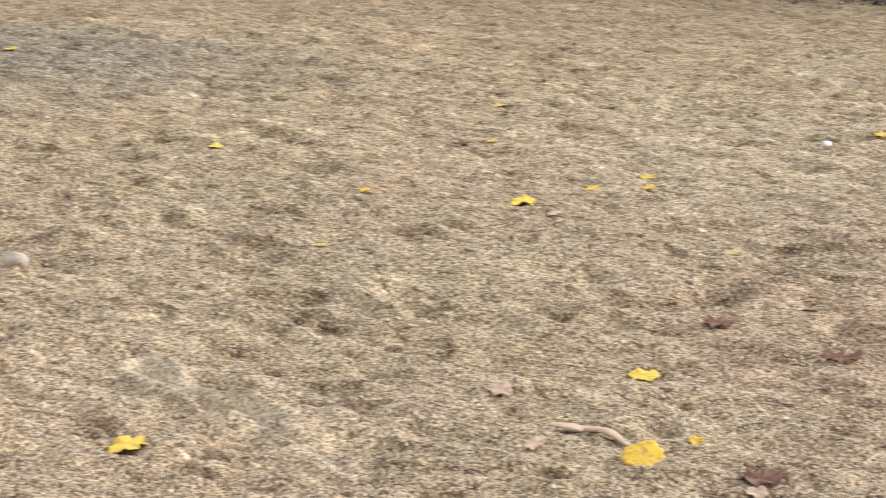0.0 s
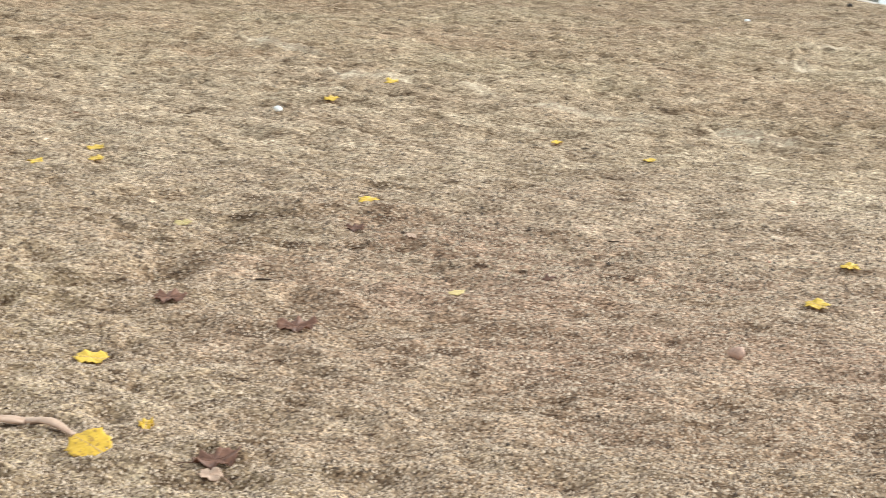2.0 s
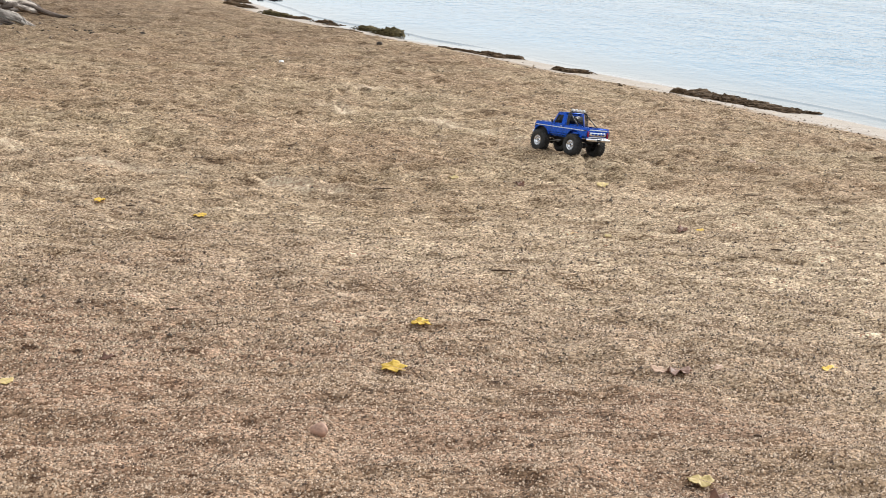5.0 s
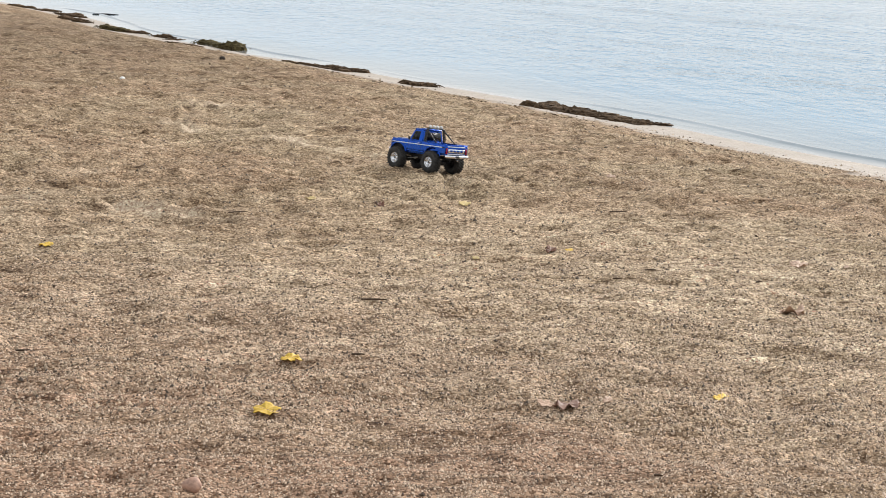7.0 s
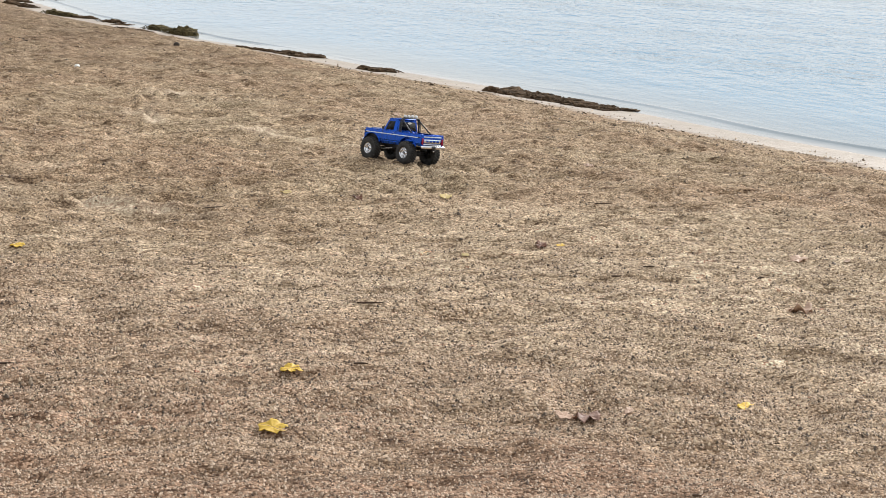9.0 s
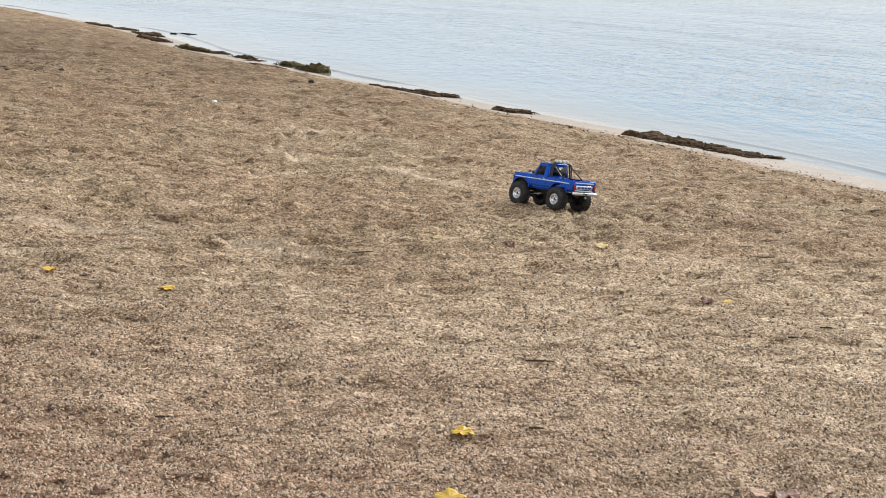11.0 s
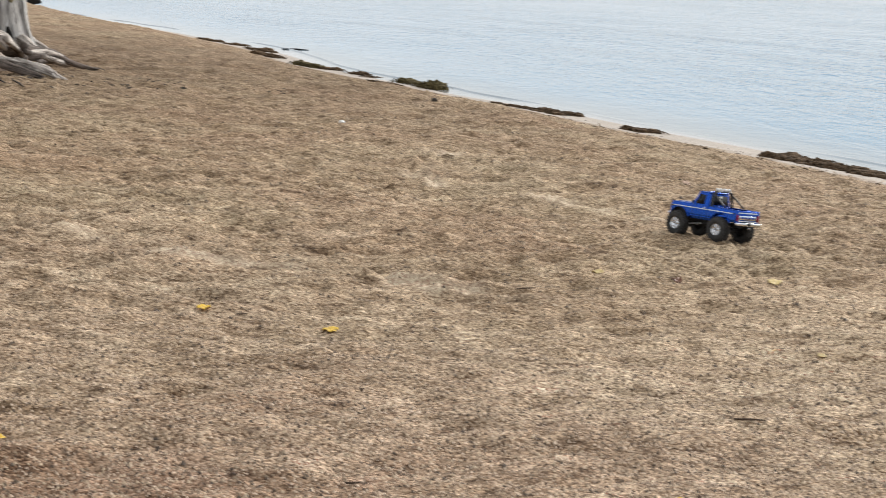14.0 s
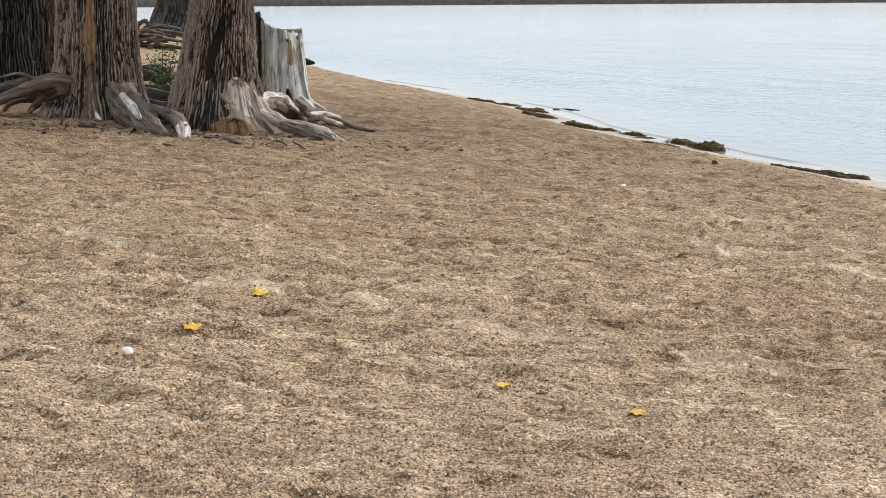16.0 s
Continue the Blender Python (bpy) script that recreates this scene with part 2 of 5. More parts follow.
SHORE_X = (60, 20, 9.0, 7.65, 7.05, 6.28, 5.7, 5.15, 4.68, 3.7, 2.75, 1.77, 0.8, -1.2, -3.9, -7.5, -15, -34, -75, -210, -2400)


def shore(y):
    y = np.atleast_1d(np.asarray(y, float))
    return np.interp(y, SHORE_Y, SHORE_X) + 0.14 * rolling(np.asarray(y, float), 0 * np.asarray(y, float), 3.1, 2, 40)


def trail_distance(x, y, points, seed):
    best = np.full(np.shape(x), 9.0)
    for (ax, ay), (bx, by) in zip(points, points[1:]):
        t = np.clip(((x - ax) * (bx - ax) + (y - ay) * (by - ay)) / ((bx - ax) ** 2 + (by - ay) ** 2), 0, 1)
        best = np.minimum(best, np.hypot(x - ax - t * (bx - ax), y - ay - t * (by - ay)))
    return np.abs(best + 0.09 * rolling(x, y, 0.4, 3, seed))


def trail_mask(x, y, points, wide, seed):
    return np.exp(-(trail_distance(x, y, points, seed) / wide) ** 2) * ease(-0.22, 0.14, rolling(x, y, 0.6, 3, seed + 5))


def trail(x, y, points, wide, depth, seed):
    """A scuffed wheel track: a shallow groove with pushed-up rims, here and there broken."""
    best = trail_distance(x, y, points, seed)
    return depth * (0.8 * np.exp(-((best - 1.7 * wide) / (0.7 * wide)) ** 2) - np.exp(-(best / wide) ** 2)) * ease(-0.25, 0.15, rolling(x, y, 0.7, 2, seed + 5))


TRAILS = (((-2.35, 10.06), (-1.61, 9.31), (-0.95, 8.75), (-0.34, 7.88), (0.04, 7.6), (0.52, 7.47), (1.21, 7.06)), ((-1.87, 8.84), (-1.16, 8.21), (-0.59, 8.06), (-0.21, 7.79)),
          ((1.95, 12.6), (1.66, 11.03), (1.75, 10.5)), ((2.15, 12.7), (1.86, 11.9), (1.7, 11.0)), ((0.9, 7.24), (1.27, 7.05), (1.65, 6.93)), ((-1.85, 1.34), (-1.38, 1.11), (-1.03, 0.88)), ((2.2, 9.8), (2.78, 9.27), (3.03, 8.95), (2.9, 8.0)))


def land(x, y, fine=True):
    """Height of the beach and of the lake's bed."""
    x, y = np.asarray(x, float), np.asarray(y, float)
    far = np.hypot(x, y)
    plane = -0.06 * np.clip(x, -12, 40) - 0.02 * np.clip(x + 12, -200, 0) - 0.011 * np.clip(y, -30, 45)
    plane = plane + 0.62 * ease(24, 46, y) * ease(-2.5, -8.0, x) + 1.5 * ease(60, 400, -x)
    d = shore(y) - x
    edge = np.interp(y, SHORE_Y, -0.06 * np.clip(SHORE_X, -12, 40) - 0.011 * np.clip(SHORE_Y, -30, 45))
    z = plane - (edge - WATER_Z) * ease(2.3, 0.0, d) ** 1.0 - np.clip(-d, 0, 60) * 0.10
    z = np.where(d > 0, np.maximum(z, WATER_Z + 0.045 * np.clip(d, 0, 3)), z)
    dry = ease(0.0, 2.0, d)
    z = z + 0.06 * dry * rolling(x, y, 2.2, 3, 3) * ease(400, 40, far)
    # a shallow dip in the middle of the beach
    z = z - 0.034 * np.exp(-((x - 1.1) / 1.5) ** 2 - ((y - 6.9) / 1.3) ** 2)
    if fine:
        trodden, crumbly = ease(0.9, -1.0, x) * ease(9.0, 6.0, y), ease(5.0, 8.5, y)
        relief = 0.020 * rolling(x * 0.55, y, 0.44, 3, 11, 0.55) + 0.020 * rolling(x * 0.40, y, 0.15, 3, 17)
        relief = relief + (0.026 + 0.022 * crumbly) * (0.15 - np.abs(rolling(x * 0.6, y, 0.26, 4, 23, 0.55))) + (0.016 + 0.020 * crumbly) * (0.15 - np.abs(rolling(x * 0.6, y, 0.10, 3, 29, 0.5)))
        relief = relief + (0.008 + 0.036 * trodden + 0.013 * crumbly) * pits(x * 0.7, y, 0.40, 0.6, 1.0, 51)
        relief = relief + (0.006 + 0.024 * trodden + 0.016 * crumbly) * pits(x * 0.75 + 3.3, y + 1.7, 0.19, 0.6, 1.0, 71)
        relief = relief + (0.003 + 0.010 * trodden + 0.011 * crumbly) * pits(x * 0.8 + 1.3, y + 2.7, 0.095, 0.5, 1.0, 91)
        relief = relief - (0.003 + 0.012 * crumbly) * pits(x * 0.8 + 5.1, y + 0.7, 0.115, 0.45, 1.0, 131)
        relief = relief + 0.014 * (1 - crumbly) * rolling(x * 0.8 + 0.25 * y, y, 0.13, 2, 141)
        z = z + dry * 1.5 * relief
        close = far < 16
        if np.any(close):
            add = np.zeros_like(z)
            for k, points in enumerate(TRAILS):
                add[close] += trail(x[close], y[close], points, 0.035, 0.026, 200 + 10 * k)
            z = z + add
    return z


def ground_at(x, y):
    return float(land(np.array([x]), np.array([y]))[0])


def sheet(name, vx, vy, vz, material, rows, cols, wrap=False):
    """A grid of rows x cols points as one smooth mesh."""
    mesh = bpy.data.meshes.new(name)
    k = np.arange(rows * cols).reshape(rows, cols)
    if wrap:
        k = np.hstack([k, k[:, :1]])
    quads = np.stack([k[:-1, :-1], k[:-1, 1:], k[1:, 1:], k[1:, :-1]], -1).reshape(-1, 4)
    mesh.vertices.add(rows * cols)
    mesh.vertices.foreach_set("co", np.stack([vx, vy, vz], -1).astype(np.float32).ravel())
    mesh.loops.add(quads.size)
    mesh.loops.foreach_set("vertex_index", quads.astype(np.int32).ravel())
    mesh.polygons.add(len(quads))
    mesh.polygons.foreach_set("loop_start", np.arange(0, quads.size, 4, dtype=np.int32))
    mesh.polygons.foreach_set("use_smooth", np.ones(len(quads), bool))
    mesh.update(calc_edges=True)
    mesh.materials.append(material)
    return new(name, mesh)


def part(name, bm, material, parent=None, label="", smooth=True):
    """Links a bmesh as one mesh object under a thing or under a part."""
    mesh = bpy.data.meshes.new(name)
    for f in bm.faces:
        f.smooth = smooth
    bm.to_mesh(mesh)
    bm.free()
    mesh.materials.append(material)
    ob = new(name, mesh)
    ob.parent = parent
    return tagged(ob, label)


# ---- ground: one sheet to the horizon, finest where the camera passes ----
CENTRE = (0.6, -2.3)
ring_angles = np.radians(np.concatenate([np.arange(-44, 32, 0.118), np.linspace(32, 316, 90)[:-1]]))
ring_radii = np.concatenate([[0.02, 0.7, 1.4, 2.1, 2.6], 3.0 * np.exp(np.arange(0, 2.15, 0.0031)), 3.0 * np.exp(np.arange(2.15, 3.1, 0.006)), 3.0 * np.exp(3.1) * np.exp(np.linspace(0.02, 3.9, 60))])
aa, rr = np.meshgrid(ring_angles, ring_radii)
gx, gy = CENTRE[0] + rr * np.sin(aa), CENTRE[1] + rr * np.cos(aa)
fan = ease(-44.0, -43.0, np.degrees(aa)) * ease(32.0, 31.0, np.degrees(aa)) * ease(2.3, 3.1, rr)
smooth_z = land(gx, gy, False)
gz = smooth_z + (land(gx, gy) - smooth_z) * fan
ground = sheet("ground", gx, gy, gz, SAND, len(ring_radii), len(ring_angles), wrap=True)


def surface(x, y):
    """Height of the ground sheet itself in front of the camera's place, by its own grid."""
    d, w = np.hypot(x - CENTRE[0], y - CENTRE[1]), np.arctan2(x - CENTRE[0], y - CENTRE[1])
    i = np.clip(np.searchsorted(ring_radii, d) - 1, 0, len(ring_radii) - 2)
    k = np.clip(np.searchsorted(ring_angles, w) - 1, 0, len(ring_angles) - 2)
    u, v = (d - ring_radii[i]) / (ring_radii[i + 1] - ring_radii[i]), (w - ring_angles[k]) / (ring_angles[k + 1] - ring_angles[k])
    return (gz[i, k] * (1 - v) + gz[i, k + 1] * v) * (1 - u) + (gz[i + 1, k] * (1 - v) + gz[i + 1, k + 1] * v) * u


# paler loose sand along the scuffed tracks
loose = np.zeros_like(gx)
for k, points in enumerate(TRAILS):
    near_by = np.hypot(gx - points[0][0], gy - points[0][1]) < 6
    loose[near_by] = np.maximum(loose[near_by], trail_mask(gx[near_by], gy[near_by], points, 0.065, 200 + 10 * k))
ground.data.attributes.new("loose_sand", "FLOAT", "POINT").data.foreach_set("value", loose.astype(np.float32).ravel())
tagged(ground, "coarse tan beach sand with hollows and scuffs", "sand", kind="structure")

# ---- lake ----
us = np.concatenate([np.linspace(-1.6, 0.2, 15), np.linspace(0.23, 1.9, 70), np.linspace(2.0, 12, 80), 12 * np.exp(np.linspace(0.03, 6.5, 100))])
vs = np.concatenate([-400 + 0 * us[:1], np.linspace(-60, 0, 20), np.linspace(1, 60, 240), 60 * np.exp(np.linspace(0.02, 4.8, 70))])
uu, vv = np.meshgrid(us, vs)
wx, wy = shore(vv) + uu, vv
wz = WATER_Z + 0.012 * rolling(uu, vv * 0.25, 1.1, 2, 30) * ease(0, 2, uu)
off = ease(18, 36, vv)
wz = wz + (0.018 + 0.002 * off) * np.exp(-((uu - 0.52 + 0.1 * off - (0.5 - 0.35 * off) * rolling(vv, 0 * vv, 5.0, 2, 33)) / 0.036) ** 2) * ease(-0.2 - 0.2 * off, 0.1 - 0.2 * off, rolling(vv, 0 * vv, 4.0, 2, 35))
lake = sheet("water", wx, wy, wz, WATER, len(vs), len(us))
uv = lake.data.uv_layers.new(name="shore_distance")
loops = np.empty(len(lake.data.loops), np.int32)
lake.data.loops.foreach_get("vertex_index", loops)
uv.data.foreach_set("uv", np.stack([uu.ravel()[loops], vv.ravel()[loops]], -1).astype(np.float32).ravel())
tagged(lake, "calm pale grey lake with small ripples", "lake", kind="structure")


# ---- trees on the shore ----
def drape(bm):
    """Lowers or lifts a mesh that was built over a flat plane on to the ground."""
    co = np.array([v.co[:] for v in bm.verts])
    for v, z in zip(bm.verts, land(co[:, 0], co[:, 1])):
        v.co.z += float(z)



def tube(bm, points, radii, seg=12, rough=0.0, seed=0, caps=True, flat=1.0):
    """A tapered, knobbly tube through points, with as many radii."""
    pts = [Vector(p) for p in points]
    fine, rad = [], []
    steps = 6 if len(pts) > 2 else 3
    for i in range(len(pts) - 1):
        p0, p1, p2, p3 = pts[max(i - 1, 0)], pts[i], pts[i + 1], pts[min(i + 2, len(pts) - 1)]
        for k in range(steps):
            t = k / steps
            fine.append(0.5 * (2 * p1 + (p2 - p0) * t + (2 * p0 - 5 * p1 + 4 * p2 - p3) * t * t + (3 * p1 - p0 - 3 * p2 + p3) * t ** 3))
            rad.append(radii[i] + (radii[i + 1] - radii[i]) * t)
    fine.append(pts[-1]), rad.append(radii[-1])
    rings, side = [], Vector((0, 0, 1))
    uv = bm.loops.layers.uv.verify()
    run = [0.0]
    for p, q in zip(fine, fine[1:]):
        run.append(run[-1] + (q - p).length)
    for i, p in enumerate(fine):
        ahead = (fine[min(i + 1, len(fine) - 1)] - fine[max(i - 1, 0)]).normalized()
        if abs(ahead.dot(side)) > 0.95:
            side = Vector((1, 0.2, 0))
        a = ahead.cross(side).normalized()
        b = ahead.cross(a).normalized()
        side = -b
        ring = []
        for k in range(seg):
            w = 2 * math.pi * k / seg
            bump = 1 + rough * (noise.noise(Vector((3 * math.cos(w), 3 * math.sin(w) + seed, i * 0.35))) + 0.5 * noise.noise(Vector((6 * math.cos(w), 6 * math.sin(w) + seed, i * 0.7))))
            ring.append(bm.verts.new(p + (a * math.cos(w) + b * math.sin(w) * flat) * rad[i] * bump))
        rings.append(ring)
    for i, (r0, r1) in enumerate(zip(rings, rings[1:])):
        for k in range(seg):
            f = bm.faces.new((r0[k], r0[(k + 1) % seg], r1[(k + 1) % seg], r1[k]))
            for loop, (a, b) in zip(f.loops, ((k, i), (k + 1, i), (k + 1, i + 1), (k, i + 1))):
                loop[uv].uv = (6.283 * radii[0] * a / seg + 0.37 * seed, run[b])
    if caps:
        bm.faces.new(rings[0][::-1])
        bm.faces.new(rings[-1])
    return bm


def trunk_radius(spec, theta, z):
    """Radius of a trunk without its bark, at the angle theta (0 faces the beach) and the height z."""
    r = np.interp(z, spec["heights"], spec["radii"])
    lobes = 0.5 + 0.5 * np.cos(theta * spec["lobes"] + spec["turn"])
    for at, wide, amp, fall in spec.get("buttresses", ()):
        turn = np.abs((theta - at + math.pi) % (2 * math.pi) - math.pi)
        r = r + amp * np.exp(-np.clip(z + 0.25, 0, 9) / fall) * np.exp(-(turn / wide) ** 2)
    return r + spec["flare"] * np.exp(-np.clip(z, 0, 9) / 0.22) * (0.35 + 0.65 * lobes) + 0.02 * np.sin(2 * theta + z)


def zone_mask(spec, theta, z):
    mask = np.zeros_like(z)
    for t0, t1, z0, z1, lean in spec["zones"]:
        mid, half = (t0 + t1) / 2 + lean * (z - (z0 + z1) / 2), (t1 - t0) / 2
        half = half * (0.8 + 0.5 * smooth_noise(z * 9, z * 0 + t0, 7))
        mask = np.maximum(mask, ease(half + 0.05, half - 0.02, np.abs(theta - mid)) * ease(z0 - 0.03, z0 + 0.03, z) * ease(z1 + 0.06, z1 - 0.04, z))
    return mask


def trunk_points(spec, theta, z, r):
    x, y, base = spec["place"]
    cx = x + spec["lean"][0] * z
    cy = y + spec["lean"][1] * z
    return cx + r * np.sin(theta), cy - r * np.cos(theta), base + z


def build_trunk(spec, parent, material, fine=True):
    low = np.linspace(-0.35, 2.2, 165 if fine else 90)
    high = np.linspace(2.24, spec["heights"][-1], 30)
    zs = np.concatenate([low, high])
    ts = np.concatenate([np.linspace(-2.0, 2.0, 470 if fine else 200, endpoint=False), np.linspace(2.0, 2 * math.pi - 2.0, 70, endpoint=False)])
    ts = (ts + math.pi) % (2 * math.pi) - math.pi
    tt, zz = np.meshgrid(ts, zs)
    r = trunk_radius(spec, tt, zz)
    count = spec["ridges"]
    # the noise is even at the seam behind the trunk, where the angle turns over
    seam = ease(math.pi, math.pi - 0.3, np.abs(tt))
    wob = tt * count / 6.283 + seam * (1.5 * rolling(tt * 2.2, zz * 1.3, 1.0, 2, spec["seed"]) + 1.1 * rolling(tt * 7, zz * 3.2, 1.0, 3, spec["seed"] + 2))
    lane = np.floor(wob)
    ridge = ease(0.15, 0.85, np.abs(np.sin(wob * math.pi))) * (0.55 + 0.55 * lattice(lane, 0 * lane, 12))
    # furrows that fork and close again, and cross cracks that break the ridges into plates
    fork = 1 - ease(0.0, 0.16, np.abs(rolling(tt * count / 6.283 * 0.42, zz * 2.1, 1.0, 3, spec["seed"] + 6, 0.6)))
    shred = rolling(tt * count / 6.283 * 1.3, zz * 6.0, 1.0, 3, spec["seed"] + 4, 0.65)
    plate = np.abs((zz / (0.16 + 0.25 * lattice(lane, lane * 0, 4)) + 7 * lattice(lane, lane * 0, 9) + 0.6 * rolling(tt * 20, zz * 5, 1.0, 2, 6)) % 1.0 - 0.5) * 2
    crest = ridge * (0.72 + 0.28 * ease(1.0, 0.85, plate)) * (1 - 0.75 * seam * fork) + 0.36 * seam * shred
    bare = zone_mask(spec, tt, zz)
    r = r + (1.1 * crest - 0.5) * spec["bark"] * (1 - bare) - 0.03 * bare
    px, py, pz = trunk_points(spec, tt, zz, r)
    ob = sheet("trunk", px, py, pz, material, len(zs), len(ts), wrap=True)
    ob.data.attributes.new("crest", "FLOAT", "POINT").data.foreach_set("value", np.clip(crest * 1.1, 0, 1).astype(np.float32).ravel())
    ob.parent = parent
    return ob


def grain_uv(ob, u, v):
    """Lays the grain of the wood along v."""
    layer = ob.data.uv_layers.new(name="grain")
    loops = np.empty(len(ob.data.loops), np.int32)
    ob.data.loops.foreach_get("vertex_index", loops)
    layer.data.foreach_set("uv", np.stack([u.ravel()[loops], v.ravel()[loops]], -1).astype(np.float32).ravel())


def build_scar(name, spec, zone, material, parent, label, depth=-0.012, point=0.0):
    """Bare wood that shows where the bark has gone."""
    t0, t1, z0, z1, lean = zone
    zs, us = np.linspace(z0, z1, 60), np.linspace(-1, 1, 60)
    uu, zz = np.meshgrid(us, zs)
    half = (t1 - t0) / 2 * (0.85 + 0.5 * smooth_noise(zz * 9, zz * 0 + t0, 7)) * np.sqrt(np.clip(1.02 - np.abs((zz - (z0 + z1) / 2) / ((z1 - z0) / 2)) ** 3, 0, 1))
    up = (zz - z0) / (z1 - z0)
    half = half * (1 - point * up ** 1.2)
    ragged = np.where(uu > 0, rolling(zz * 14, zz * 0, 1.0, 3, 71), rolling(zz * 14, zz * 0 + 5, 1.0, 3, 75))
    tt = (t0 + t1) / 2 + lean * (zz - (z0 + z1) / 2) + uu * half * (1 + 0.6 * ragged)
    zz = zz + up * 0.10 * (z1 - z0) * rolling(uu * 5, uu * 0, 1.0, 3, 77)
    r = trunk_radius(spec, tt, zz) + depth + 0.03 * rolling(tt * 11, zz * 2.0, 1.0, 4, 21) - 0.03 * uu ** 4
    px, py, pz = trunk_points(spec, tt, zz, r)
    ob = sheet(name, px, py, pz, material, len(zs), len(us))
    grain_uv(ob, tt * 0.55, zz)
    ob.parent = parent
    thick = ob.modifiers.new("depth", "SOLIDIFY")
    thick.thickness, thick.offset = 0.03, -1
    return tagged(ob, label)


def root_part(parent, points, radii, material, label="", seed=0, name="root"):
    bm = bmesh.new()
    tube(bm, points, radii, 14, 0.28, seed)
    return part(name, bm, material, parent, label)


def build_limbs(spec, parent, material, rng, crown_material):
    """Limbs above the beach and an unseen small-leaved crown, filled out for shade."""
    x, y, base = spec["place"]
    top = spec["heights"][-1]
    ends = []
    for k in range(7):
        z = top * (0.5 + 0.07 * k)
        w = k * 2.4 + rng.random()
        r = 0.55 * float(np.interp(z, spec["heights"], spec["radii"]))
        p = Vector((x + spec["lean"][0] * z, y + spec["lean"][1] * z, base + z))
        reach = 3.4 + 1.8 * rng.random()
        q = p + Vector((math.cos(w) * reach * 0.5, math.sin(w) * reach * 0.5, 0.9))
        e = p + Vector((math.cos(w) * reach, math.sin(w) * reach, 2.2 + rng.random()))
        bm = bmesh.new()
        tube(bm, (p, q, e), (r, r * 0.6, r * 0.15), 10, 0.15, k)
        part("limb", bm, material, parent)
        ends += [q, q.lerp(e, 0.5), e, e + Vector((rng.uniform(-1, 1), rng.uniform(-1, 1), 0.6))]
    crown = bmesh.new()
    for e in ends:
        for _ in range(150):
            d = Vector((rng.gauss(0, 0.7), rng.gauss(0, 0.7), rng.gauss(0, 0.45)))
            turn = Euler((rng.uniform(-0.9, 0.9), rng.uniform(-0.9, 0.9), rng.uniform(0, 6.3))).to_matrix()
            s = rng.uniform(0.07, 0.12)
            vs = [crown.verts.new(e + d + turn @ Vector(c) * s) for c in ((-1, 0, 0), (0, -0.7, 0.15), (1, 0, 0), (0, 0.7, 0.15))]
            crown.faces.new(vs)
    part("crown", crown, crown_material, parent, "unseen autumn crown of small yellow-green leaves, filled out for shade", smooth=False)


def char_and_shade_material():
    n = Nodes("char_and_crack_shade")
    return n.set(n.ramp(n.noise(0.05, 4), (0.3, (0.003, 0.0025, 0.002)), (0.7, (0.013, 0.010, 0.008))), 1.0)


TAN_WOOD = weathered_wood_material("bare_tan_wood", (0.085, 0.048, 0.024), (0.36, 0.23, 0.115), "UV")
ROTTEN = weathered_wood_material("dark_rotten_wood", (0.045, 0.028, 0.018), (0.27, 0.19, 0.13), "UV")
OLIVE_WOOD = weathered_wood_material("olive_brown_wood", (0.20, 0.15, 0.07), (0.42, 0.35, 0.20), "UV")
ROT = weathered_wood_material("rotting_orange_wood", (0.07, 0.035, 0.017), (0.34, 0.20, 0.095), "UV")
DARK_ROOT = weathered_wood_material("dark_brown_root", (0.025, 0.018, 0.014), (0.12, 0.09, 0.07), "UV")
CHAR_AND_SHADE = char_and_shade_material()
CROWN = plain_material("autumn_foliage", (0.24, 0.22, 0.05), 0.6, vary=0.4, size=0.4)
BUSH = plain_material("bush_foliage", (0.085, 0.15, 0.045), 0.6, vary=0.5, size=0.1)

rng = random.Random(5)
LEFT_TREE = dict(place=(-5.48, 22.6, 0.08), heights=(-0.35, 0.3, 1.3, 3, 10), radii=(0.78, 0.70, 0.66, 0.58, 0.2), flare=0.16, lobes=5, turn=0.4, lean=(-0.01, 0.01), ridges=120, bark=0.06, seed=3, zones=())
SPLIT_TREE = dict(place=(-3.93, 20.25, 0.02), heights=(-0.35, 0.12, 0.7, 1.3, 3, 10.5), radii=(0.53, 0.50, 0.46, 0.445, 0.40, 0.14), flare=0.12, lobes=4, turn=0.9, lean=(0.005, 0.0), ridges=106, bark=0.05, seed=8, zones=((-0.20, 0.24, 0.42, 1.75, 0.01),), buttresses=((0.75, 0.22, 0.75, 0.30), (-1.0, 0.3, 0.45, 0.35), (0.05, 0.2, 0.25, 0.3), (2.5, 0.5, 0.4, 0.3)))
LEANING_TREE = dict(place=(-2.57, 19.7, -0.06), heights=(-0.35, 0.12, 0.72, 1.35, 3, 9.5), radii=(0.53, 0.49, 0.415, 0.345, 0.30, 0.12), flare=0.10, lobes=3, turn=-2.1, lean=(0.10, 0.02), ridges=100, bark=0.05, seed=14,
                    zones=((-0.10, 0.20, 0.52, 1.24, 0.5), (0.12, 1.75, -0.25, 0.54, -0.8), (0.0, 1.05, -0.25, 0.12, 0.0)),
                    buttresses=((1.40, 0.42, 1.75, 0.20), (0.90, 0.30, 0.55, 0.26), (1.02, 0.10, 0.26, 0.22), (0.62, 0.12, 0.22, 0.24), (-0.55, 0.3, 0.22, 0.3), (2.4, 0.4, 0.6, 0.3)))
